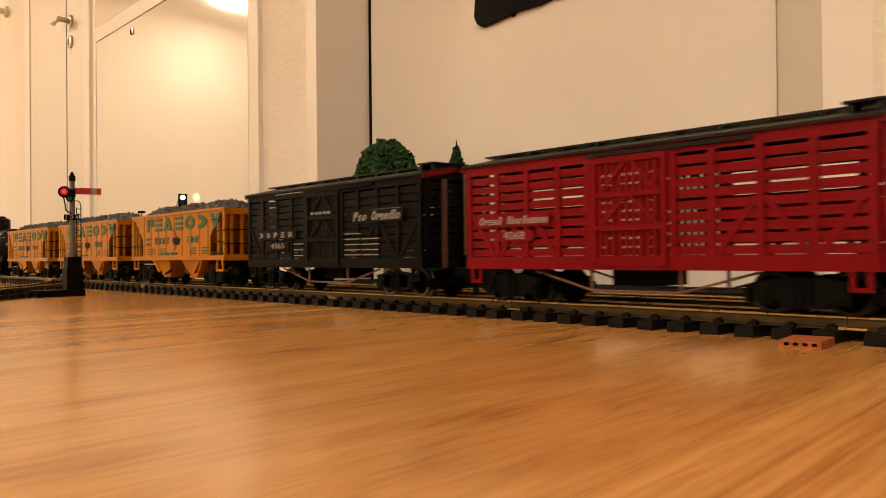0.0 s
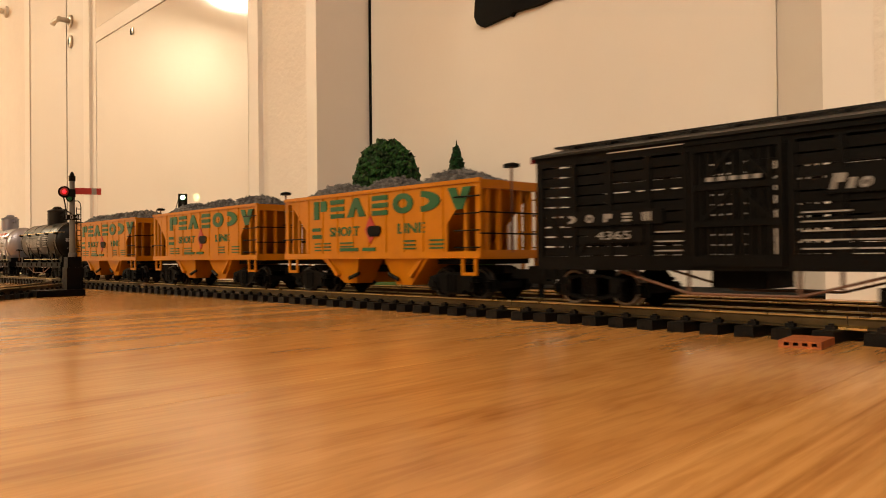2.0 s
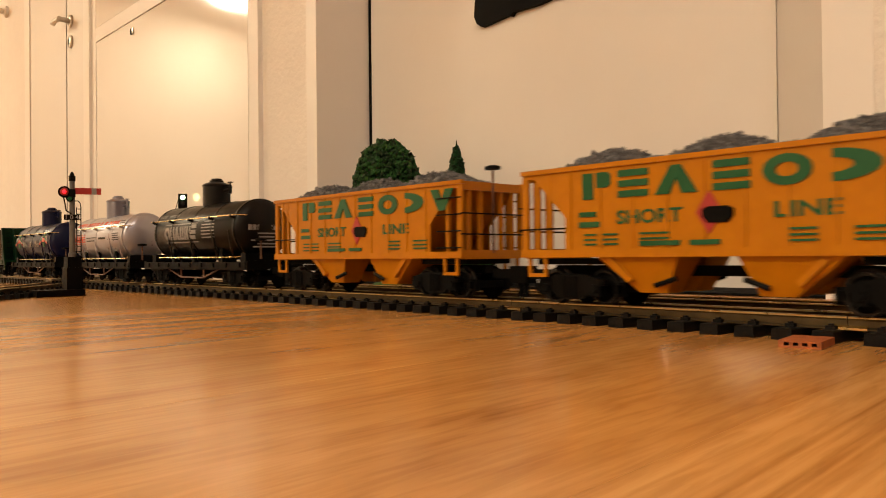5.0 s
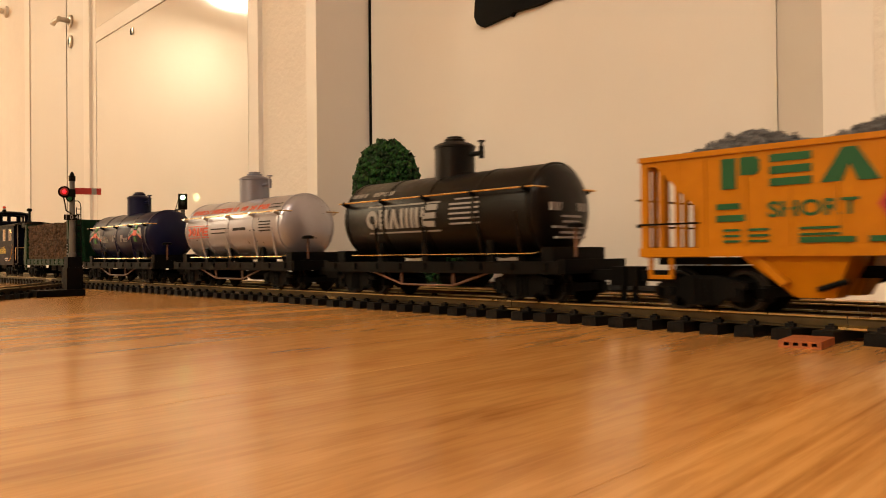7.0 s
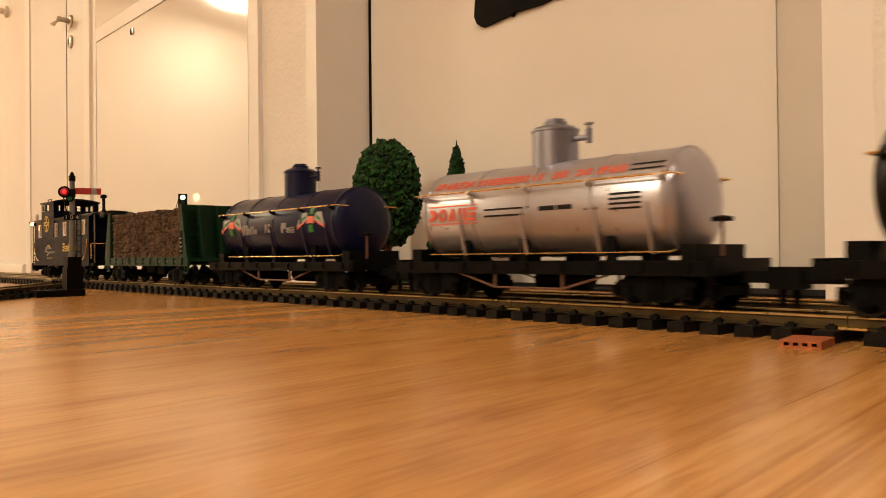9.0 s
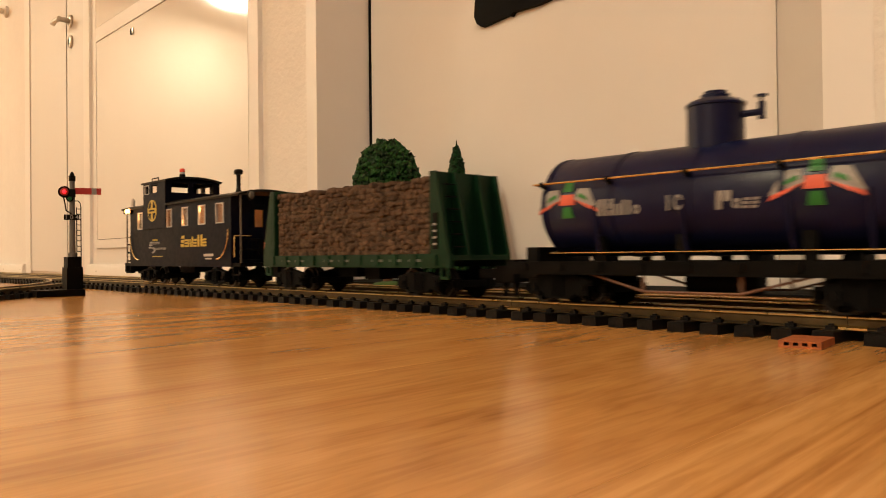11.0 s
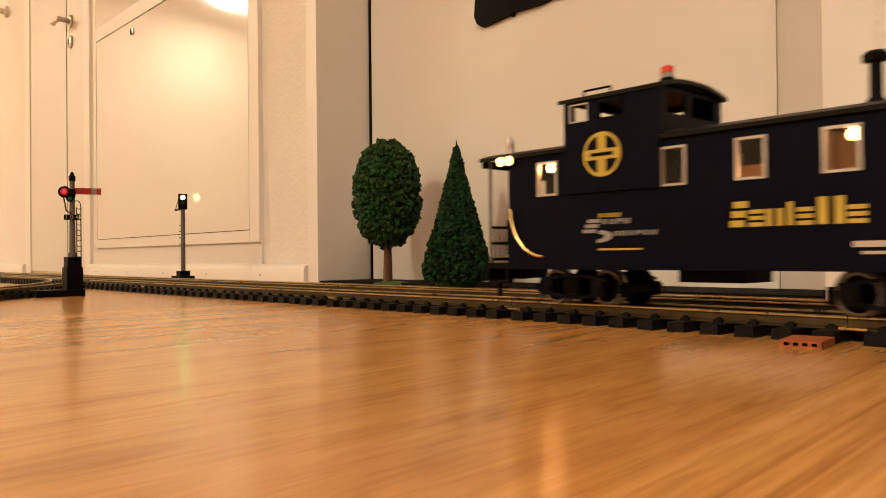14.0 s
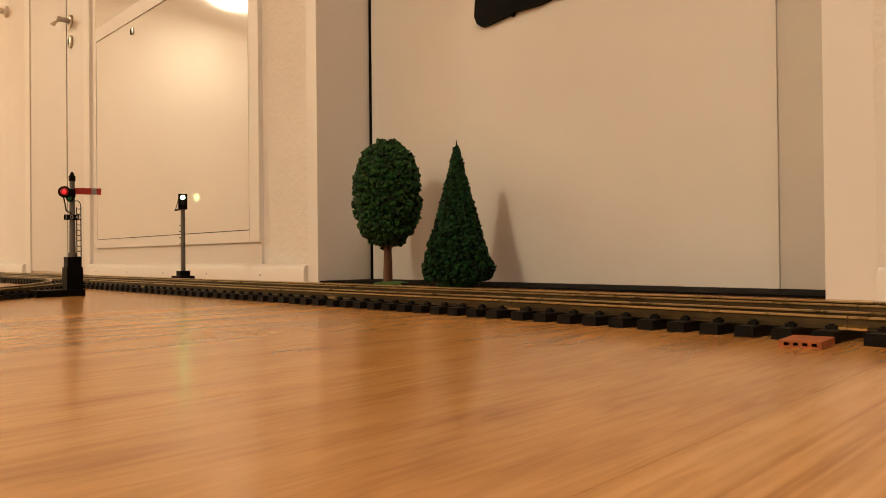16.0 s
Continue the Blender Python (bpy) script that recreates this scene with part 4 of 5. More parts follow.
    bm = bmesh.new()
    lathe(bm, [(0.0095, -0.03), (0.0105, -0.028), (0.0105, 0.028), (0.0095, 0.03)], (0.0, 0.012, 0.037), "x", 16)
    part("brake_cylinder", bm, MATT, ob, smooth=True)
    return ob, zc, r


def on_tank(parent, specs, zc, r, material, name="marking"):
    """Plain marks laid on the curved flank: (x0, x1, z0, z1) each."""
    for x0, x1, z0, z1 in specs:
        bm = bmesh.new()
        n = 4
        rows = []
        for i in range(n + 1):
            z = z0 + (z1 - z0) * i / n
            y = -math.sqrt(max(1e-9, r * r - (z - zc) ** 2)) - 0.0006
            yi = y + 0.0008
            rows.append([bm.verts.new(p) for p in ((x0, y, z), (x1, y, z), (x1, yi, z), (x0, yi, z))])
        for a, b in zip(rows, rows[1:]):
            for k in range(4):
                bm.faces.new((a[k], a[(k + 1) % 4], b[(k + 1) % 4], b[k]))
        bm.faces.new(rows[0])
        bm.faces.new(rows[-1][::-1])
        part(name, bm, material, parent)


def black_tank():
    ob, zc, r = tank_car("tank_car", TANK_BLACK, TANK_BLACK, "black model tank car with white markings and a brass handrail")
    on_tank(ob, [(-0.096, 0.022, 0.1135, 0.1152), (-0.096, 0.022, 0.0845, 0.0862)], zc, r, WHITE, "stripe")
    side = flank(zc, r)
    marks(ob, [("ring", -0.0985, -0.078, 0.0895, 0.1105), ("pair", -0.076, -0.0605, 0.0895, 0.1105), ("tent", -0.0595, -0.042, 0.0895, 0.1105), ("trio", -0.0395, -0.018, 0.0895, 0.1105), ("pair", -0.0155, 0.0, 0.0895, 0.1105), ("steps", -0.002, 0.019, 0.0895, 0.1125)], WHITE, side)
    on_tank(ob, [(0.037, 0.078, z, z + 0.0018) for z in (0.0905, 0.0955, 0.1005, 0.1055, 0.11)] + [(0.044, 0.075, 0.115, 0.1166)], zc, r, WHITE)
    marks(ob, row_of_marks("2121 0602", -0.143, 0.0092, 0.8, 0.1265, 0.1315), WHITE, side, "marking", skew=0.3)
    bm = bmesh.new()
    for k in range(8):
        if k != 4:
            box(bm, 0.147, 0.1528, -0.026 + k * 0.0066, -0.026 + k * 0.0066 + 0.0048, 0.1, 0.1075)
    for a, z in ((0.012, 0.094), (0.01, 0.089), (0.022, 0.084), (0.012, 0.079), (0.018, 0.0745)):
        box(bm, 0.147, 0.1538, -a, a + 0.004, z, z + 0.002)
    part("end_marking", bm, WHITE, ob)
    return ob


def silver_tank():
    ob, zc, r = tank_car("tank_car", TANK_SILVER, DOME_SILVER, "silver-white model tank car with orange-red markings")
    side = flank(zc, r)
    marks(ob, row_of_marks("16428902127272041 02 903642", -0.13, 0.0086, 0.82, 0.1262, 0.133), ORANGE_RED, side)
    on_tank(ob, [(-0.13, -0.062, 0.108, 0.1092), (-0.13, -0.062, 0.0905, 0.0917)], zc, r, ORANGE_RED)
    marks(ob, row_of_marks("90427", -0.13, 0.0138, 0.8, 0.0935, 0.1062), ORANGE_RED, side, skew=0.15)
    on_tank(ob, [(-0.052, 0.004, 0.1015, 0.1033), (-0.052, -0.002, 0.0955, 0.0973), (0.016, 0.034, 0.0985, 0.1025), (0.036, 0.052, 0.0985, 0.1025), (0.065, 0.078, 0.0965, 0.0985)]
            + [(0.09, 0.12, z, z + 0.0017) for z in (0.0955, 0.0995, 0.1035, 0.1075)] + [(0.105, 0.138, z, z + 0.0012) for z in (0.127, 0.1315)], zc, r, CHAR)
    return ob


def blue_tank():
    ob, zc, r = tank_car("tank_car", TANK_BLUE, TANK_BLUE, "dark blue model tank car with white markings and winged emblems")
    side = flank(zc, r)
    marks(ob, [("trio", -0.082, -0.067, 0.091, 0.1045), ("pair", -0.0655, -0.06, 0.091, 0.1), ("block", -0.0585, -0.0558, 0.091, 0.103), ("bar", -0.0545, -0.0495, 0.091, 0.1025), ("ring", -0.0485, -0.042, 0.091, 0.0985),
               ("flag", 0.022, 0.033, 0.091, 0.1045), ("ring", 0.0345, 0.0405, 0.091, 0.0985), ("steps", 0.042, 0.047, 0.091, 0.0985), ("steps", 0.0485, 0.0535, 0.091, 0.0985)], WHITE, side, skew=0.12)
    words("10", 0.017, WHITE, ob, (-0.012, -r - 0.0004, 0.0975), thick=0.0006, stretch=1.0)
    for c in (-0.1125, 0.0925):
        for e in (-1, 1):
            decal(ob, [[(c + e * 0.03132, 0.098), (c + e * 0.00696, 0.106), (c + e * 0.01044, 0.1155), (c + e * 0.02146, 0.115)]], WHITE, side, "emblem_wing", 0.0006)
            decal(ob, [[(c + e * 0.0319, 0.0945), (c + e * 0.01972, 0.0995), (c + e * 0.00696, 0.1065), (c + e * 0.029, 0.0985)]], ORANGE_RED, side, "emblem_wing", 0.0009)
            decal(ob, [[(c + e * 0.02146, 0.1045), (c + e * 0.01102, 0.1085), (c + e * 0.01218, 0.1115), (c + e * 0.01914, 0.1085)]], LEAF_GREEN, side, "emblem_feather", 0.0011)
        decal(ob, [[(c - 0.008, 0.1015), (c + 0.008, 0.1015), (c + 0.006, 0.1105), (c - 0.006, 0.1105)]], ORANGE_RED, side, "emblem_body", 0.0012)
        decal(ob, [[(c - 0.005, 0.113), (c + 0.005, 0.113), (c + 0.004, 0.121), (c - 0.004, 0.121)], [(c - 0.006, 0.0905), (c + 0.006, 0.0905), (c + 0.004, 0.0998), (c - 0.004, 0.0998)]], LEAF_GREEN, side, "emblem_tail", 0.0008)
    return ob


def bulkhead_car():
    ob = thing("bulkhead_flat_car", (0, NEAR, 0), "dark green model bulkhead flat car loaded with cut logs", "train car", "cars of the model freight train")
    L = 0.178
    part("deck", boxes((-L, L, -0.055, 0.055, 0.055, 0.06)), GREEN, ob, bevel=0.0005)
    for s in (-1, 1):
        part("side_sill", boxes((-L, L, s * 0.0565 - 0.003, s * 0.0565 + 0.003, 0.0475, 0.0615)), GREEN, ob, bevel=0.0006)
        for k in range(11):
            x = -0.155 + k * 0.031
            part("stake_pocket", boxes((x - 0.0045, x + 0.0045, min(s * 0.0595, s * 0.062), max(s * 0.0595, s * 0.062), 0.05, 0.0605)), GREEN, ob)
    bars([(-0.132 + k * 0.031, -0.113 + k * 0.031, 0.0535, 0.0562) for k in range(9) if k not in (2, 5)], -0.0594, DULL, ob)
    for e in (-1, 1):
        xi, xo = e * 0.15, e * 0.1545
        wall = part("bulkhead", boxes((min(xi, xo), max(xi, xo), -SIDE, SIDE, 0.06, 0.1435)), GREEN, ob, bevel=0.0008)
        for k in range(5):
            z = 0.072 + k * 0.015
            part("board_joint", boxes((min(xi, xi - e * 0.0008), max(xi, xi - e * 0.0008), -SIDE + 0.002, SIDE - 0.002, z, z + 0.012)), GREEN, wall)
        for y in (-SIDE + 0.002, -0.022, 0.022, SIDE - 0.002):
            bm = bmesh.new()
            prism(bm, [(xo, 0.06), (e * 0.177, 0.06), (xo + e * 0.004, 0.1435), (xo, 0.1435)], y - 0.0025, y + 0.0025)
            part("buttress", bm, GREEN, wall)
        for k in range(6):
            z = 0.068 + k * 0.0125
            bm = bmesh.new()
            rod(bm, (xo + e * (0.0215 - k * 0.0026), -0.05, z), (xo + e * (0.0215 - k * 0.0026), -0.03, z), 0.0009, seg=5)
            part("ladder_rung", bm, BLACK, wall)
        stirrup(ob, e * 0.168, 0.048, GREEN, -0.056, 0.012, 0.012)
    part("data_plate", boxes((0.155, 0.162, -SIDE - 0.0018, -SIDE - 0.0006, 0.066, 0.102)), BLACK, ob)
    bars([(0.156, 0.161, z, z + 0.0022) for z in (0.07, 0.0765, 0.083, 0.0895)], -SIDE - 0.0019, WHITE, ob)
    # cross-laid cut logs, their ends facing outwards
    rng = random.Random(5)
    bm = bmesh.new()
    rows = 15
    for k in range(rows):
        x = -0.146 + (0.003 if k % 2 else 0)
        while x < 0.145:
            r = rng.uniform(0.0023, 0.0041)
            z = 0.063 + k * 0.0052 + rng.uniform(-0.001, 0.001)
            if k == rows - 1 and rng.random() < 0.35:
                x += r * 2
                continue
            x += r
            ya = -SIDE + 0.004 + rng.uniform(-0.0028, 0.003)
            yb = SIDE - 0.004 + rng.uniform(-0.002, 0.002)
            seg = 8
            a0 = rng.random() * 2
            wob = [rng.uniform(0.82, 1.15) for _ in range(seg)]
            rings = []
            for y, f in ((ya, 0.55), (ya + 0.0012, 0.95), (ya + 0.004, 1.12), (yb - 0.003, 1.12), (yb, 0.8)):
                rings.append([bm.verts.new((x + r * f * wob[j] * math.cos(a0 + j * math.tau / seg), y, z + r * f * wob[j] * math.sin(a0 + j * math.tau / seg))) for j in range(seg)])
            for p, q in zip(rings, rings[1:]):
                for j in range(seg):
                    bm.faces.new((p[j], p[(j + 1) % seg], q[(j + 1) % seg], q[j]))
            bm.faces.new(rings[0])
            bm.faces.new(rings[-1][::-1])
            x += r * 0.92
    box(bm, -0.147, 0.147, -SIDE + 0.0075, SIDE - 0.008, 0.06, 0.128)
    part("log_load", bm, LOG, ob, "stack of short brown logs")["kind"] = "stuff"
    running_gear(ob, 0.125)
    part("tool_box", boxes((-0.04, -0.005, -0.028, 0.028, 0.036, 0.055)), MATT, ob)
    part("tool_box", boxes((0.012, 0.04, -0.03, 0.03, 0.034, 0.055)), MATT, ob)
    return slim(ob)


def arched_roof(bm, x0, x1, half, z_edge, z_top, thick=0.003, n=14):
    pts = [(half * (2 * k / n - 1), z_edge + (z_top - z_edge) * (1 - abs(2 * k / n - 1) ** 2.3)) for k in range(n + 1)]
    prism(bm, pts + [(y * 0.985, z - thick) for y, z in pts[::-1]], x0, x1, "x")


def caboose():
    ob = thing("caboose", (0, NEAR, 0), "dark navy model caboose with a cupola, lit lamps and yellow markings", "train car", "cars of the model freight train")
    x0, x1, z0, z1 = -0.186, 0.184, 0.047, 0.148
    part("floor", boxes((-0.213, 0.206, -SIDE + 0.003, SIDE - 0.003, 0.0475, 0.0525)), BLACK, ob)
    part("buffer_beam", boxes((-0.2175, -0.2132, -0.058, 0.058, 0.037, 0.0525)), BLACK, ob, bevel=0.0005)
    wins = [(-0.152, -0.131), (-0.033, -0.0125), (0.0255, 0.0465), (0.083, 0.1055), (0.1395, 0.1635)]
    wz0, wz1 = 0.1095, 0.138
    for s in (-1, 1):
        lo, hi = sorted((s * SIDE, s * (SIDE - 0.003)))
        bm = boxes((x0, x1, lo, hi, z0, wz0), (x0, x1, lo, hi, wz1, z1))
        xs = [x0] + [v for w in wins for v in w] + [x1]
        for a, b in zip(xs[::2], xs[1::2]):
            box(bm, a, b, lo, hi, wz0, wz1)
        side = part("side_wall", bm, NAVY, ob)
        for a, b in wins:
            f0, f1 = sorted((s * (SIDE + 0.0012), s * (SIDE - 0.0034)))
            win = part("window", boxes((a - 0.0004, a + 0.0018, f0, f1, wz0 - 0.0004, wz1 + 0.0004), (b - 0.0018, b + 0.0004, f0, f1, wz0 - 0.0004, wz1 + 0.0004),
                                       (a + 0.0018, b - 0.0018, f0, f1, wz0 - 0.0004, wz0 + 0.0014), (a + 0.0018, b - 0.0018, f0, f1, wz1 - 0.0014, wz1 + 0.0004)), SILVER, side, "silver window frame")
            g0, g1 = sorted((s * (SIDE - 0.0016), s * (SIDE - 0.0024)))
            part("pane", boxes((a + 0.0019, b - 0.0019, g0, g1, wz0 + 0.0015, wz1 - 0.0015)), PANE, win, "clear window pane").visible_shadow = False
        # gilt curved grab rails at both ends
        for e, xe in ((-1, x0 + 0.004), (1, x1 - 0.004)):
            pts = []
            for k in range(9):
                a = k / 8 * math.pi / 2
                pts.append((xe - e * 0.036 * (1 - math.cos(a)), s * (SIDE + 0.003), 0.1 - 0.042 * math.sin(a)))
            bm = bmesh.new()
            pipe(bm, pts, 0.0013)
            part("grab_rail", bm, BRIGHT, ob, "brass curved grab rail")
    for e, xe in ((-1, x0), (1, x1)):
        lo, hi = sorted((xe, xe - e * 0.003))
        bm = boxes((lo, hi, -SIDE + 0.003, -0.016, z0, z1), (lo, hi, 0.016, SIDE - 0.003, z0, z1), (lo, hi, -0.016, 0.016, 0.135, z1))
        end = part("end_wall", bm, NAVY, ob)
        l2, h2 = sorted((xe - e * 0.0006, xe - e * 0.0022))
        door = part("end_door", boxes((l2, h2, -0.016, 0.016, 0.0525, 0.103), (l2, h2, -0.016, -0.009, 0.103, 0.135), (l2, h2, 0.009, 0.016, 0.103, 0.135), (l2, h2, -0.009, 0.009, 0.128, 0.135)), NAVY, end)
        xo = 0.205 if e > 0 else -0.212
        for y in (-0.055, 0.055):
            bm = bmesh.new()
            rod(bm, (xo, y, 0.052), (xo, y, 0.149), 0.0017)
            part("platform_post", bm, WHEEL, ob, "grey metal post")
        for s in (-1, 1):
            rail = bmesh.new()
            for z in (0.085, 0.0705, 0.056):
                rod(rail, (xo, s * 0.055, z), (xo, s * 0.016, z), 0.0013)
            for y in (0.023, 0.031, 0.039, 0.047):
                rod(rail, (xo, s * y, 0.0525), (xo, s * y, 0.085), 0.0009, seg=5)
            part("railing", rail, BLACK, ob)
        part("gate_panel", boxes((xo - 0.001, xo + 0.001, -0.017, 0.017, 0.063, 0.085)), BLACK, ob)
        ladder = bmesh.new()
        for y in (0.022, 0.038):
            rod(ladder, (xo + e * 0.003, y, 0.052), (xo + e * 0.003, y, 0.15), 0.0011)
        for k in range(7):
            rod(ladder, (xo + e * 0.003, 0.022, 0.062 + k * 0.012), (xo + e * 0.003, 0.038, 0.062 + k * 0.012), 0.0009, seg=5)
        part("ladder", ladder, BLACK, ob)
        bm = bmesh.new()
        for s in (-1, 1):
            pipe(bm, [(xe + e * 0.004, s * (SIDE - 0.004), 0.06), (xe + e * 0.004, s * (SIDE - 0.004), 0.09), (xe + e * 0.004, s * 0.022, 0.09)], 0.0012)
        part("step_rail", bm, BRIGHT if e > 0 else BLACK, ob)
        for s in (-1, 1):
            part("steps", boxes((min(xe + e * 0.003, xo), max(xe + e * 0.003, xo), min(s * 0.048, s * 0.059), max(s * 0.048, s * 0.059), 0.0345, 0.037), (min(xe + e * 0.003, xe + e * 0.005), max(xe + e * 0.003, xe + e * 0.005), min(s * 0.048, s * 0.059), max(s * 0.048, s * 0.059), 0.037, 0.0475)), BLACK, ob)
    bm = bmesh.new()
    arched_roof(bm, -0.219, -0.121, SIDE + 0.005, 0.1475, 0.1552)
    part("roof", bm, CHAR, ob, smooth=True)
    bm = bmesh.new()
    arched_roof(bm, -0.121, -0.032, SIDE - 0.006, 0.150, 0.1568)
    part("roof", bm, CHAR, ob, smooth=True)
    bm = bmesh.new()
    arched_roof(bm, -0.032, 0.211, SIDE + 0.005, 0.1475, 0.1552)
    part("roof", bm, CHAR, ob, smooth=True)
    part("end_valance", boxes((-0.2185, -0.2165, -SIDE, SIDE, 0.1395, 0.1465)), CHAR, ob)
    # cupola with bulging sides
    c0, c1, cs, cz = -0.121, -0.032, SIDE + 0.0035, 0.186
    for s in (-1, 1):
        lo, hi = sorted((s * cs, s * (cs - 0.003)))
        bm = boxes((c0, c1, lo, hi, 0.112, 0.1665), (c0, c1, lo, hi, 0.1815, cz))
        for a, b in ((c0, c0 + 0.006), (c0 + 0.024, c0 + 0.034), (c0 + 0.058, c1)):
            box(bm, a, b, lo, hi, 0.1665, 0.1815)
        wall = part("cupola_side", bm, NAVY, ob)
        for a, b in ((c0 + 0.006, c0 + 0.024), (c0 + 0.034, c0 + 0.058)):
            f0, f1 = sorted((s * (cs + 0.0006), s * (cs - 0.003)))
            part("window", boxes((a, a + 0.001, f0, f1, 0.1665, 0.1815), (b - 0.001, b, f0, f1, 0.1665, 0.1815), (a + 0.001, b - 0.001, f0, f1, 0.1665, 0.1675), (a + 0.001, b - 0.001, f0, f1, 0.1805, 0.1815)), SILVER if a < -0.1 else NAVY, wall)
        l0, h0 = sorted((s * cs, s * (SIDE - 0.001)))
        part("bay_floor", boxes((c0, c1, l0, h0, 0.109, 0.112)), NAVY, ob)
        for xx in (c0 + 0.0015, c1 - 0.0015):
            l3, h3 = sorted((s * (cs - 0.003), s * (SIDE + 0.0002)))
            part("bay_cheek", boxes((xx - 0.0015, xx + 0.0015, l3, h3, 0.112, cz)), NAVY, ob)
    for xe, e in ((c0, 1), (c1, -1)):
        lo, hi = sorted((xe + e * 0.0004, xe + e * 0.003))
        bm = boxes((lo, hi, -cs + 0.003, cs - 0.003, 0.15, 0.166), (lo, hi, -cs + 0.003, cs - 0.003, 0.1825, 0.187))
        for y in (-cs + 0.009, -0.005, cs - 0.009):
            box(bm, lo, hi, y - 0.006, y + 0.006, 0.166, 0.1825)
        part("cupola_end", bm, NAVY, ob)
        pts = [(-cs, 0.1865), (cs, 0.1865)] + [(cs * (1 - 2 * k / 12), 0.185 + 0.0062 * (1 - abs(1 - 2 * k / 12) ** 2.3)) for k in range(13)]
        bm = bmesh.new()
        prism(bm, pts, lo, hi, "x")
        part("cupola_gable", bm, NAVY, ob)
    bm = bmesh.new()
    arched_roof(bm, c0 - 0.005, c1 + 0.005, cs + 0.003, 0.1862, 0.1925)
    roof = part("cupola_roof", bm, CHAR, ob, smooth=True)
    bm = bmesh.new()
    pipe(bm, [(-0.108, -0.05, 0.187), (-0.108, -0.05, 0.1935), (-0.082, -0.05, 0.1935), (-0.082, -0.05, 0.187)], 0.001)
    part("roof_grab", bm, BLACK, roof)
    bm = bmesh.new()
    lathe(bm, [(0.0065, 0.19), (0.0065, 0.1965), (0.0055, 0.1975)], (-0.046, -0.016, 0), "z", 18)
    beacon = part("beacon", bm, BLACK, ob, "roof beacon with a red lens", smooth=True)
    bm = bmesh.new()
    lathe(bm, [(0.0052, 0.1975), (0.0052, 0.201)], (-0.046, -0.016, 0), "z", 18)
    part("clear_band", bm, WHITE, beacon)
    bm = bmesh.new()
    lathe(bm, [(0.0054, 0.2011), (0.0054, 0.2058), (0.003, 0.207)], (-0.046, -0.016, 0), "z", 18)
    part("red_lens", bm, RED_LENS, beacon)
    bm = bmesh.new()
    lathe(bm, [(0.008, 0.149), (0.0075, 0.159), (0.0042, 0.164), (0.0042, 0.1865), (0.0085, 0.1875), (0.0088, 0.192), (0.006, 0.1945)], (0.0955, 0.020, 0), "z", 20)
    part("smokestack", bm, BLACK, ob, smooth=True)
    # lamps: pair of warm marker lamps, a small roof lantern and end discs
    for x, y in ((-0.191, -SIDE - 0.004), (-0.181, -SIDE - 0.004)):
        bm = bmesh.new()
        lathe(bm, [(0.0016, -0.002), (0.0048, -0.0015), (0.0048, 0.004), (0.003, 0.006)], (x, y, 0.1425), "y", 18)
        lamp = part("marker_lamp", bm, BLACK, ob, smooth=True)
        bm = bmesh.new()
        bmesh.ops.create_icosphere(bm, subdivisions=2, radius=0.0044, matrix=Matrix.Translation((x, y - 0.002, 0.1425)))
        part("lit_lens", bm, LIT_WARM, lamp, "warm lit lens", smooth=True)
        bm = bmesh.new()
        rod(bm, (x, y + 0.004, 0.1425), (-0.18, -SIDE + 0.001, 0.1425), 0.0012)
        part("bracket", bm, BLACK, lamp)
    bm = bmesh.new()
    lathe(bm, [(0.005, 0.1505), (0.004, 0.1555), (0.0045, 0.1565), (0.0045, 0.162), (0.002, 0.1655)], (-0.19, -0.052, 0), "z", 14)
    part("roof_lantern", bm, SILVER, ob, smooth=True)
    for y in (-0.04, 0.03):
        bm = bmesh.new()
        lathe(bm, [(0.0075, 0), (0.0075, 0.003), (0.0066, 0.0035)], (0.2125, y, 0.146), "x", 20)
        lamp = part("end_lamp", bm, CHAR, ob, "dark round end lamp with a pale lens")
        bm = bmesh.new()
        lathe(bm, [(0.0058, 0.0034), (0.0045, 0.0046), (0.002, 0.005)], (0.2125, y, 0.146), "x", 18)
        part("lens", bm, DULL, lamp, smooth=True)
    # inside: floor, partition, seats and bulbs
    part("lining", boxes((-0.182, -0.128, SIDE - 0.0045, SIDE - 0.0035, 0.0525, 0.146), (0.03, 0.135, SIDE - 0.0045, SIDE - 0.0035, 0.0525, 0.146)), CREAM, ob)
    part("partition", boxes((0.06, 0.062, -SIDE + 0.0035, SIDE - 0.0035, 0.0525, 0.146)), CREAM, ob)
    part("partition", boxes((-0.126, -0.124, -SIDE + 0.0035, SIDE - 0.0035, 0.0525, 0.146)), CREAM, ob)
    part("bench", boxes((0.066, 0.176, 0.02, 0.05, 0.0525, 0.112)), CREAM, ob)
    part("cupboard", boxes((-0.02, 0.03, 0.01, 0.05, 0.0525, 0.125)), CREAM, ob)
    for x, y, z in ((-0.143, -0.05, 0.1335), (0.046, -0.035, 0.118), (0.098, -0.045, 0.1335)):
        bm = bmesh.new()
        bmesh.ops.create_icosphere(bm, subdivisions=2, radius=0.0042, matrix=Matrix.Translation((x, y, z)))
        part("inside_bulb", bm, LIT_WINDOW, ob, "warm lit bulb", smooth=True)
    # markings: round emblem, name blocks, slogan bars
    bm = bmesh.new()
    lathe(bm, [(0.0178, 0.0), (0.0178, -0.0008)], (-0.0835, -cs, 0.1385), "y", 40)
    emblem = part("emblem", bm, YELLOW, ob, "round yellow emblem with dark quarters")
    bm = bmesh.new()
    for sx in (-1, 1):
        for sz in (-1, 1):
            pts = [(-0.0835 + sx * 0.0042, 0.1385 + sz * 0.0042)]
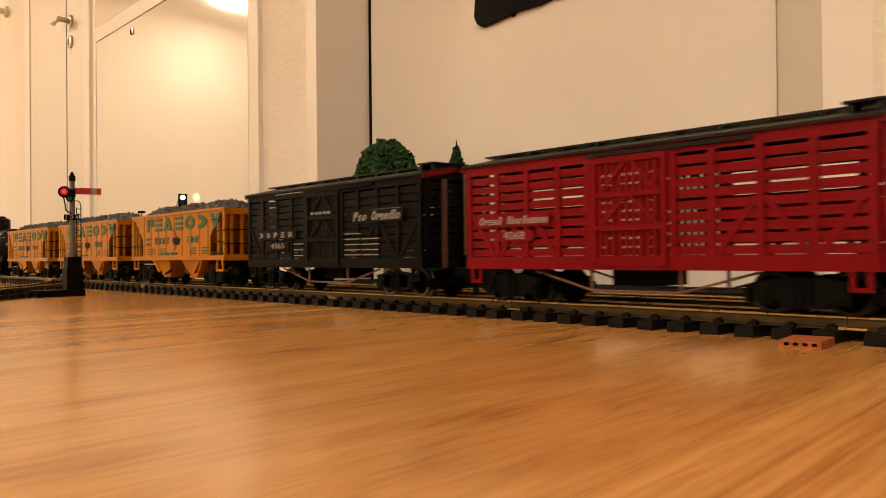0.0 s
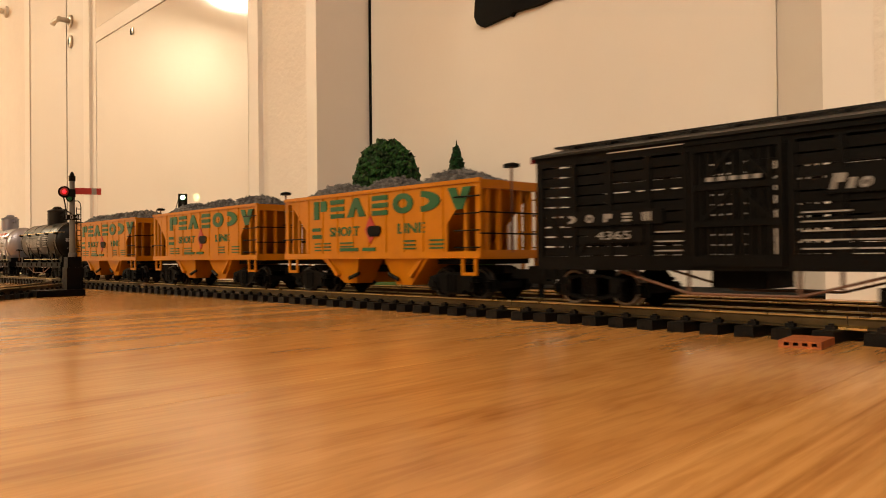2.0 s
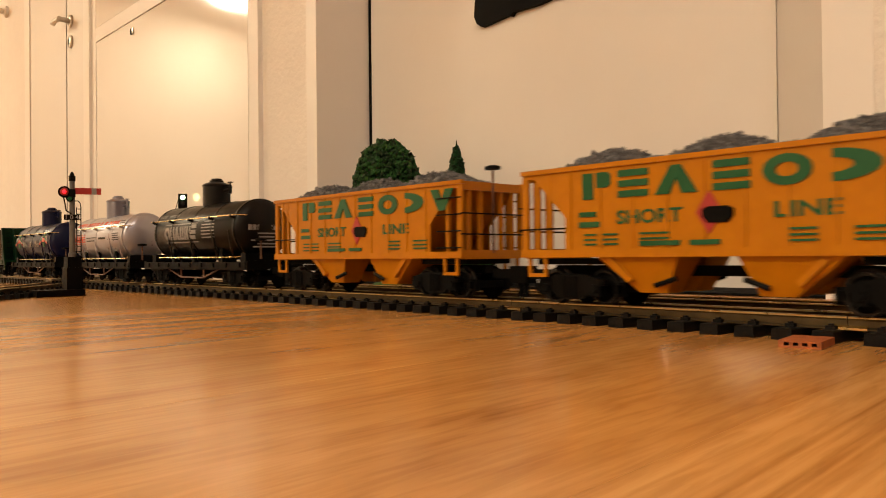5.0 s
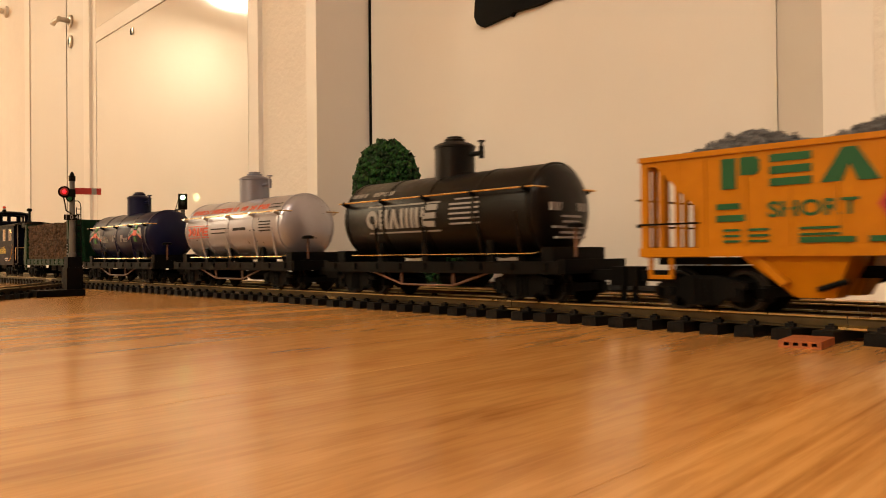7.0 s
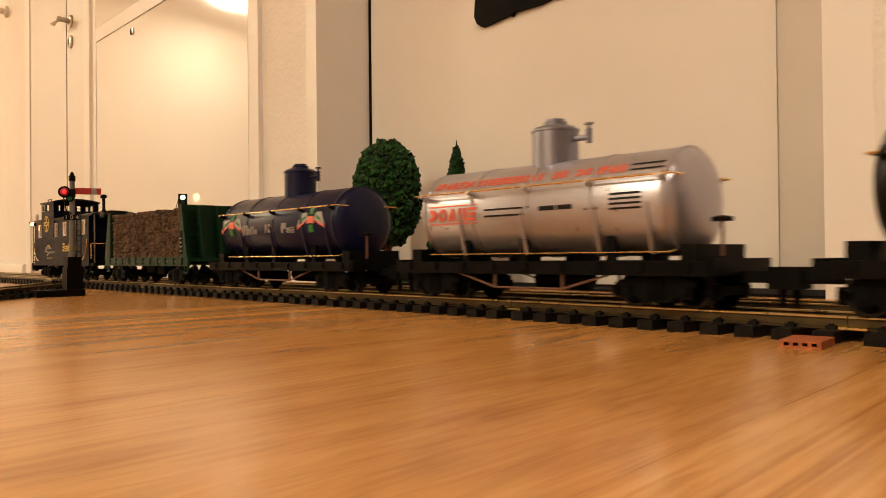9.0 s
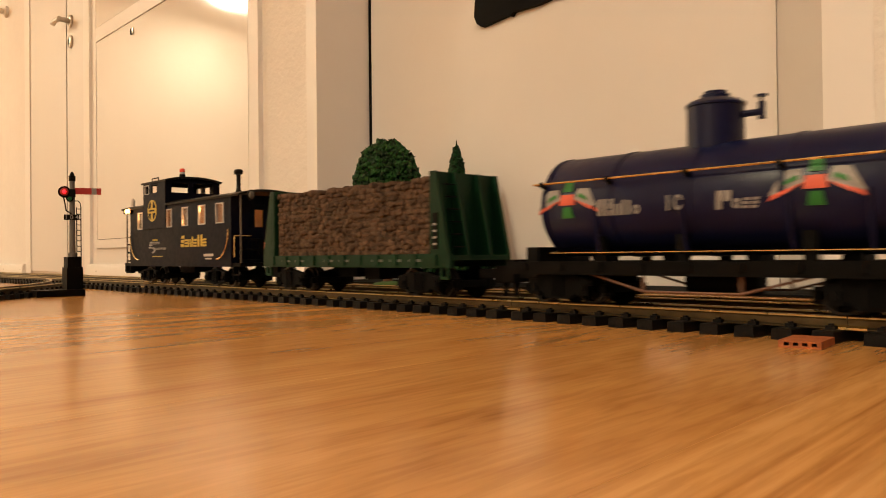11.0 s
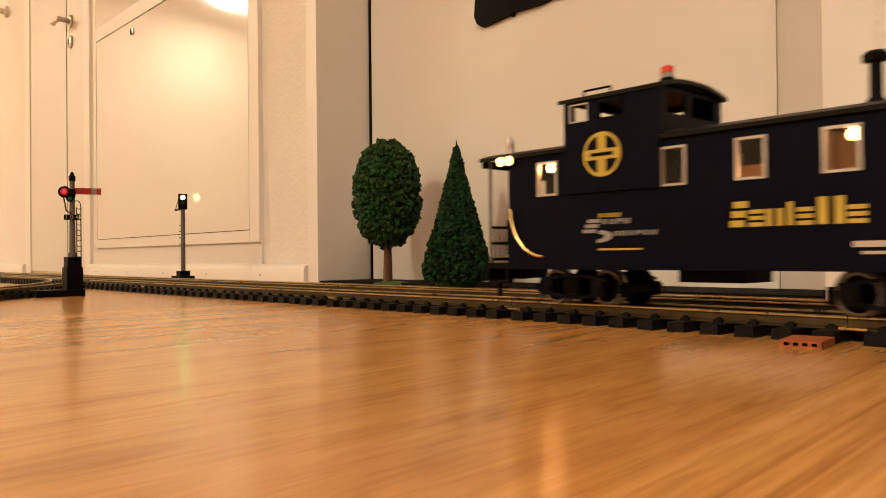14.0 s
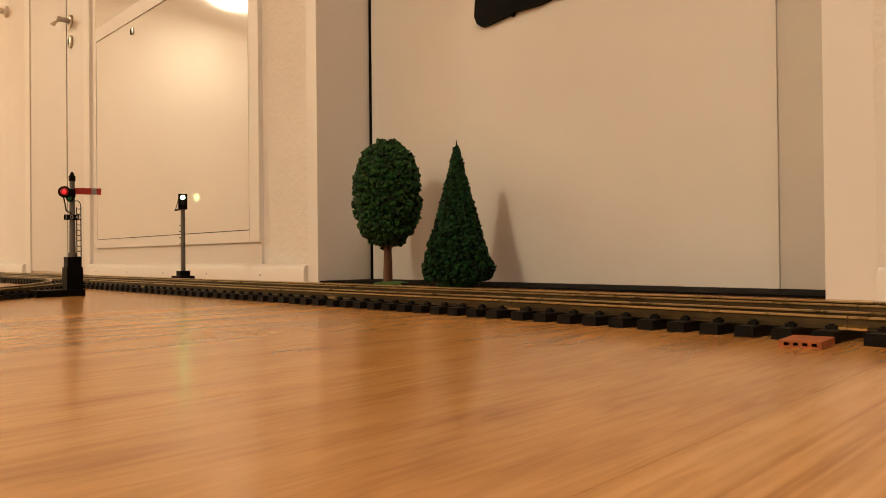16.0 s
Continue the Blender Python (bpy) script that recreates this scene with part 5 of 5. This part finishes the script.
            for k in range(7):
                a = 0.28 + k * (math.pi / 2 - 0.56) / 6
                pts.append((-0.0835 + sx * 0.0152 * math.cos(a), 0.1385 + sz * 0.0152 * math.sin(a)))
            prism(bm, pts, -cs - 0.0014, -cs - 0.0004)
    part("quarters", bm, NAVY, emblem)
    bars([(-0.094, -0.073, 0.1372, 0.1398)], -cs - 0.0012, NAVY, ob)
    y = -SIDE
    face = flat_at(y)
    marks(ob, [("steps", 0.021, 0.0335, 0.077, 0.0945), ("stack", 0.0345, 0.0445, 0.077, 0.0885), ("pair", 0.046, 0.0575, 0.077, 0.0885), ("bar", 0.0585, 0.0655, 0.077, 0.0925), ("stack", 0.0665, 0.0765, 0.077, 0.0885), ("pair", 0.0795, 0.0955, 0.077, 0.0945), ("stack", 0.097, 0.1085, 0.077, 0.0885)], YELLOW, face)
    marks(ob, row_of_marks("1022", -0.09, 0.0055, 0.8, 0.0885, 0.0918), YELLOW, face, "marking", skew=0.2)
    bars([(-0.09, -0.05, 0.0625, 0.064)], y, YELLOW, ob)
    marks(ob, [("steps", -0.105, -0.089, 0.0765, 0.0875), ("half", -0.091, -0.077, 0.0685, 0.0785)] + row_of_marks("1062", -0.0865, 0.0068, 0.8, 0.083, 0.0872) + row_of_marks("021602", -0.0755, 0.0066, 0.8, 0.0738, 0.0775), WHITE, face, "marking", skew=0.2)
    bars([(0.1, 0.13, 0.0622, 0.066), (0.105, 0.125, 0.0578, 0.0598)], y, SILVER, ob)
    running_gear(ob, 0.122, 0.206, 0.054, True)
    part("tool_box", boxes((-0.032, 0.02, -0.03, 0.03, 0.0375, 0.0475)), MATT, ob, bevel=0.001)
    part("tail_reflector", boxes((0.2062, 0.2085, -0.007, 0.003, 0.071, 0.081)), ORANGE_RED, ob, "orange-red reflector", bevel=0.0008)
    return slim(ob)


# ---- signals, trees, brick ----
def semaphore():
    ob = thing("semaphore_signal", (-1.345, -0.116, 0), "model semaphore signal with a red arm, lit red lamp and ladder", "signal")
    part("base", boxes((-0.0125, 0.0125, -0.0125, 0.0125, 0.011, 0.047)), BLACK, ob, bevel=0.001)
    part("base_cap", boxes((-0.0105, 0.0105, -0.0105, 0.0105, 0.047, 0.064)), BLACK, ob, bevel=0.001)
    part("foot", boxes((-0.02, 0.022, -0.06, 0.013, 0.0, 0.011)), BLACK, ob, bevel=0.0015)
    bm = bmesh.new()
    lathe(bm, [(0.0065, 0.064), (0.0065, 0.07), (0.0048, 0.0715), (0.004, 0.189)], (0, 0, 0), "z", 16)
    part("post", bm, GREY_POST, ob, smooth=True)
    bm = bmesh.new()
    lathe(bm, [(0.0052, 0.189), (0.0052, 0.1975), (0.0034, 0.1985), (0.0034, 0.2005), (0.0012, 0.2045)], (0, 0, 0), "z", 16)
    part("finial", bm, BLACK, ob, smooth=True)
    turn = math.degrees(math.atan2(-0.523 + 0.116, 1.345)) + 90
    arm = part("arm", boxes((0.004, 0.0435, -0.0085, -0.0068, 0.167, 0.1775)), ARM_RED, ob, "red signal arm with a white stripe")
    part("stripe", boxes((0.029, 0.0365, -0.0092, -0.0084, 0.167, 0.1775)), WHITE, arm)
    bm = boxes((-0.006, 0.005, -0.009, -0.004, 0.162, 0.175))
    lathe(bm, [(0.0095, -0.004), (0.0095, -0.0085), (0.008, -0.0095)], (-0.0115, 0, 0.1705), "y", 18)
    lathe(bm, [(0.006, -0.004), (0.006, -0.0085)], (-0.0035, 0, 0.1605), "y", 14)
    rod(bm, (-0.0125, -0.006, 0.162), (-0.009, -0.006, 0.14), 0.001)
    rod(bm, (-0.009, -0.006, 0.14), (-0.001, -0.006, 0.135), 0.001)
    head = part("spectacle", bm, BLACK, ob)
    bm = bmesh.new()
    lathe(bm, [(0.0065, -0.0094), (0.0055, -0.0112), (0.003, -0.0122)], (-0.0115, 0, 0.1705), "y", 18)
    part("lens", bm, ARM_RED, head, "red lens", smooth=True)
    bm = bmesh.new()
    bmesh.ops.create_icosphere(bm, subdivisions=2, radius=0.0032, matrix=Matrix.Translation((-0.0115, -0.0118, 0.1705)))
    part("bulb", bm, LIT_RED, head, "lit red lamp", smooth=True)
    bm = bmesh.new()
    lathe(bm, [(0.0035, -0.0084), (0.003, -0.0095)], (-0.0035, 0, 0.1595), "y", 14)
    part("lens", bm, LETTER, head, "dark green lens")
    plate = part("number_plate", boxes((-0.0125, 0.0105, -0.0075, -0.0058, 0.1245, 0.1335)), BLACK, ob)
    words("1 0 4", 0.0098, WHITE, plate, (-0.001, -0.0078, 0.1289), stretch=1.05)
    for o in (head, arm, plate):
        o.rotation_euler = (0, 0, radians(turn))
    bm = bmesh.new()
    ca, sa = math.cos(radians(turn)), math.sin(radians(turn))

    def p(u, w, z):
        return (u * ca - w * sa, u * sa + w * ca, z)
    for u in (0.0065, 0.0128):
        rod(bm, p(u, -0.01, 0.011), p(u, 0, 0.146), 0.0008, seg=6)
    for k in range(15):
        z = 0.02 + k * 0.0088
        w = -0.01 * (0.146 - z) / 0.135
        rod(bm, p(0.0065, w, z), p(0.0128, w, z), 0.0007, seg=5)
    pipe(bm, [p(0.0128, 0, 0.146), p(0.0118, 0, 0.153), p(0.009, 0, 0.1565), p(0.003, 0, 0.1565)], 0.0008)
    part("ladder", bm, BLACK, ob)


def light_signal():
    ob = thing("light_signal", (-1.79, 0.27, 0), "model colour-light signal with a lit green lamp", "signal")
    part("foot", boxes((-0.026, 0.024, -0.018, 0.018, 0.0, 0.018), (-0.012, 0.012, -0.012, 0.012, 0.018, 0.03)), BLACK, ob, bevel=0.0015)
    bm = bmesh.new()
    rod(bm, (0, 0, 0.028), (0, 0, 0.178), 0.0055, 0.005, seg=14)
    part("post", bm, GREY_POST, ob, smooth=True)
    to_cam = math.degrees(math.atan2(-0.523 - 0.27, 1.79)) + 90
    head = part("head", boxes((-0.0105, 0.0105, -0.012, 0.006, 0.178, 0.215)), BLACK, ob, bevel=0.004)
    head.rotation_euler = (0, 0, radians(to_cam))
    for z, m in ((0.2065, LIT_GREEN), (0.192, DARK)):
        bm = bmesh.new()
        lathe(bm, [(0.0054, -0.0115), (0.0046, -0.0138), (0.0025, -0.0148)], (0, 0, z), "y", 18)
        part("lens", bm, m, head, "lit green lens" if m is LIT_GREEN else "dark lens", smooth=True)
    bm = bmesh.new()
    rod(bm, (-0.006, -0.004, 0.178), (-0.022, -0.01, 0.177), 0.0018)
    pipe(bm, [(-0.02, -0.01, 0.177), (-0.013, -0.006, 0.2), (-0.01, -0.004, 0.21)], 0.0009)
    part("bracket", bm, BLACK, ob)
    bm = bmesh.new()
    for z in (0.095, 0.11, 0.125, 0.14):
        rod(bm, (0, 0, z), (-0.011, -0.004, z), 0.0011)
    rod(bm, (-0.009, 0, 0.155), (0.012, 0, 0.157), 0.0011)
    part("step_irons", bm, BLACK, ob)


def hatch_patch_spot():
    """An added narrow spot behind the signal head throws a small green patch onto the glossy hatch."""
    data = bpy.data.lights.new("signal_lamp", "SPOT")
    data.energy, data.color, data.spot_size, data.spot_blend, data.shadow_soft_size = 20, (0.7, 1.0, 0.4), radians(3.6), 0.8, 0.002
    new("signal_lamp", data).matrix_world = look((-1.801, 0.277, 0.2065), (-2.195, 0.492, 0.243))


hatch_patch_spot()


def foliage(shape, count, size, seed):
    """Many small lumpy clumps laid over a form; shape gives a point and outward normal."""
    rng = random.Random(seed)
    bm = bmesh.new()
    for _ in range(count):
        p, n = shape(rng)
        s = size * rng.uniform(0.6, 1.25)
        q = n.to_track_quat("Z", "Y").to_matrix() @ Euler((rng.uniform(-0.9, 0.9), rng.uniform(-0.9, 0.9), rng.uniform(0, 6.28))).to_matrix()
        ring = []
        k = 5
        a0 = rng.random() * 6
        base = [bm.verts.new(p + q @ Vector((s * rng.uniform(0.55, 1.0) * math.cos(a0 + j * math.tau / k), s * rng.uniform(0.55, 1.0) * math.sin(a0 + j * math.tau / k), -s * 0.25))) for j in range(k)]
        mid = [bm.verts.new(p + q @ Vector((s * rng.uniform(0.35, 0.75) * math.cos(a0 + 0.5 + j * math.tau / k), s * rng.uniform(0.35, 0.75) * math.sin(a0 + 0.5 + j * math.tau / k), s * rng.uniform(0.15, 0.5)))) for j in range(k)]
        tip = bm.verts.new(p + q @ Vector((0, 0, s * rng.uniform(0.7, 1.25))))
        for j in range(k):
            bm.faces.new((base[j], base[(j + 1) % k], mid[j]))
            bm.faces.new((base[(j + 1) % k], mid[(j + 1) % k], mid[j]))
            bm.faces.new((mid[j], mid[(j + 1) % k], tip))
    return bm


def round_tree():
    ob = thing("round_tree", (-1.288, 0.5, 0), "round-crowned green model tree on a thin brown trunk", "tree", "model trees")

    def shape(rng):
        v = Vector((rng.gauss(0, 1), rng.gauss(0, 1), rng.gauss(0, 1))).normalized()
        taper = 1.0 if v.z < 0 else 1 - 0.1 * v.z
        depth = rng.uniform(0.80, 1.05)
        lump = 1 + 0.06 * noise.noise(v * 4)
        z = math.copysign(abs(v.z) ** 0.8, v.z)
        p = Vector((v.x * 0.0695 * taper, v.y * 0.0695 * taper, z * 0.109)) * depth * lump
        return p + Vector((0, 0, 0.193)), Vector((v.x, v.y, v.z + 0.25)).normalized()
    part("crown", foliage(shape, 5200, 0.0064, 3), LEAF_A, ob, "dense green foam crown")
    # inner form in the darker green paints the shade between the clumps
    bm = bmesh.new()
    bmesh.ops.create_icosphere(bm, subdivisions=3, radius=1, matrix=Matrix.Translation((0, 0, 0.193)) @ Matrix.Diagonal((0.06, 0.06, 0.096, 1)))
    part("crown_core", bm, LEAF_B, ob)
    bm = bmesh.new()
    rod(bm, (0, 0, 0.0), (0.001, 0, 0.05), 0.0105, 0.009, seg=10)
    rod(bm, (0.001, 0, 0.05), (0.0, 0, 0.1), 0.009, 0.0075, seg=10)
    for k in range(6):
        a = k * 1.05
        rod(bm, (0.0, 0, 0.07), (0.032 * math.cos(a), 0.024 * math.sin(a), 0.1), 0.0035, 0.0016, seg=6)
    part("trunk", bm, BARK, ob, smooth=True)
    bm = bmesh.new()
    lathe(bm, [(0.04, 0.0), (0.036, 0.004), (0.02, 0.0065), (0.008, 0.007)], (0.012, 0, 0), "z", 22)
    part("tuft", bm, TUFT, ob, "grass-green foot")


def cone_tree():
    ob = thing("conifer_tree", (-1.077, 0.505, 0), "dark green cone-shaped model conifer", "tree", "model trees")
    h, r = 0.275, 0.069

    def shape(rng):
        f = 1 - math.sqrt(rng.random())
        f = f ** 0.94
        a = rng.random() * math.tau
        rr = (r * (1 - f) ** 1.12 + 0.002) * rng.uniform(0.80, 1.07) * (1 + 0.07 * noise.noise(Vector((math.cos(a) * 2, math.sin(a) * 2, f * 9))))
        if f < 0.09:
            rr *= 0.82 + 2.0 * f
        z = 0.012 + f * (h - 0.012)
        n = Vector((math.cos(a), math.sin(a), 0.25)).normalized()
        return Vector((rr * math.cos(a), rr * math.sin(a), z)), n
    part("crown", foliage(shape, 5200, 0.0058, 8), LEAF_B, ob, "dense dark green crown")
    bm = bmesh.new()
    rod(bm, (0, 0, 0.0), (0, 0, h * 0.96), r * 0.62, 0.0006, seg=16)
    part("trunk", bm, LEAF_B, ob)
    bm = bmesh.new()
    rod(bm, (0, 0, h * 0.94), (0.0005, 0, h * 1.03), 0.0024, 0.001, seg=6)
    part("tip", bm, LEAF_B, ob)


def small_brick():
    ob = tagged(new("perforated_brick"), "small orange clay perforated model brick lying by the track", "brick")
    ob.matrix_basis = pose(-0.2045, -0.0205, 0, 0, 0, 9)
    w, d, h = 0.0125, 0.0185, 0.0046
    xs = [-w, -0.0093, -0.0062, -0.0039, -0.0008, 0.0015, 0.0046, 0.0069, 0.01, w]
    part("slab", boxes((-w, w, -d, d, 0, 0.0014)), CLAY, ob, bevel=0.0003)
    part("slab", boxes((-w, w, -d, d, 0.0034, h)), CLAY, ob, bevel=0.0003)
    for a, b in zip(xs[::2], xs[1::2]):
        part("web", boxes((a, b, -d + 0.0002, d - 0.0002, 0.0014, 0.0034)), CLAY, ob)
    part("core", boxes((-w + 0.001, w - 0.001, -d + 0.006, d - 0.006, 0.0017, 0.0033)), DARK, ob)


semaphore()
light_signal()
round_tree()
cone_tree()
small_brick()
branch()


# ---- floor boards, nearest ones as planks ----
def floor():
    base = structure("floor", boxes((LEFT, RIGHT, BACK, 0.75, -0.06, -0.009)), FLOOR, "warm beech-coloured glossy laminate floor", "floor")
    width, length, gap, e = 0.193, 1.29, 0.00003, 0.00018
    # the boards run a little askew to the tracks
    pivot = Matrix.Translation((-0.131, -0.22, 0))
    skew = pivot @ Matrix.Rotation(radians(4.7), 4, "Z") @ pivot.inverted()
    back = skew.inverted()
    edges = [(back @ Vector(c), back.to_3x3() @ Vector(n)) for c, n in (((LEFT, 0, 0), (-1, 0, 0)), ((RIGHT, 0, 0), (1, 0, 0)), ((0, BACK, 0), (0, -1, 0)), ((0, 0.72, 0), (0, 1, 0)))]

    def trim_to_room(bm):
        for c, n in edges:
            bmesh.ops.bisect_plane(bm, geom=bm.verts[:] + bm.edges[:] + bm.faces[:], dist=1e-6, plane_co=c, plane_no=n, clear_outer=True)

    rest = bmesh.new()
    rng = random.Random(11)
    first, last = -38, 29
    for column in range(first, last):
        x = -0.131 + column * width
        y = -0.62 - 0.12 * rng.random() - 3 * length
        while y < 1.3:
            if -20 <= column < 7 and y + length > BACK - 0.2:
                bm = bmesh.new()
                low = [(x + gap, y + gap), (x + width - gap, y + gap), (x + width - gap, y + length - gap), (x + gap, y + length - gap)]
                top = [(x + gap + e, y + gap + e), (x + width - gap - e, y + gap + e), (x + width - gap - e, y + length - gap - e), (x + gap + e, y + length - gap - e)]
                rings = [[bm.verts.new((*p, z)) for p in outline] for outline, z in ((low, -0.009), (low, -e), (top, 0.0))]
                bm.faces.new(rings[2])
                for lo, hi in zip(rings, rings[1:]):
                    for k in range(4):
                        bm.faces.new((lo[k], lo[(k + 1) % 4], hi[(k + 1) % 4], hi[k]))
                trim_to_room(bm)
                if len(bm.faces):
                    mesh = bpy.data.meshes.new("plank")
                    bm.to_mesh(mesh)
                    mesh.materials.append(FLOOR_STRIPED if column % 4 == 0 else FLOOR)
                    board = new("plank", mesh)
                    board.parent = base
                    board.matrix_basis = skew
                bm.free()
            elif not -20 <= column < 7:
                box(rest, x + gap, x + width - gap, y + gap, y + length - gap, -0.009, 0)
            y += length
    trim_to_room(rest)
    far = part("far_planks", rest, FLOOR, base)
    far.matrix_basis = skew
    far["kind"] = "stuff"


floor()

# ---- the train ----
first_hopper = hopper()
TRAIN = [
    (stock_car(True), 0.0),
    (stock_car(False), -0.432),
    (first_hopper, -0.8615),
    (copy_thing(first_hopper, Matrix.Translation((0, NEAR, 0))), -1.287),
    (copy_thing(first_hopper, Matrix.Translation((0, NEAR, 0))), -1.718),
    (black_tank(), -2.152),
    (silver_tank(), -2.584),
    (blue_tank(), -3.027),
    (bulkhead_car(), -3.469),
    (caboose(), -3.9325),
]
# where the leading car stands along the track, by the second
RUN = [(0, -0.3487), (1, -0.0944), (2, 0.1723), (3, 0.4431), (3.5, 0.5826), (4.1, 0.7518), (5, 1.0031), (6, 1.2780), (7, 1.5570), (8, 1.8345), (9, 2.1263), (10, 2.4227), (11, 2.7294), (11.8, 2.9766), (13, 3.3448), (14, 3.6474), (14.5, 3.7965), (15, 3.9385), (16, 4.2280)]


def run_at(t):
    for (a, p), (b, q) in zip(RUN, RUN[1:]):
        if t <= b:
            return p + (q - p) * (t - a) / (b - a)
    return RUN[-1][1]


def motions():
    for car, back in TRAIN:
        walk(car, [(t, Matrix.Translation((p + back, NEAR, 0))) for t, p in RUN])
    # wheels roll with the train: under 90 degrees from row to row
    steps = [k / 15 for k in range(241)]
    sets = [o for car, _ in TRAIN for o in car.children_recursive if o.name.split(".")[0] == "wheelset"]
    for o in sets:
        place = o.location.copy()
        walk(o, [(t, Matrix.Translation(place) @ Matrix.Rotation((run_at(t) - RUN[0][1]) / 0.0148, 4, "Y")) for t in steps])


motions()
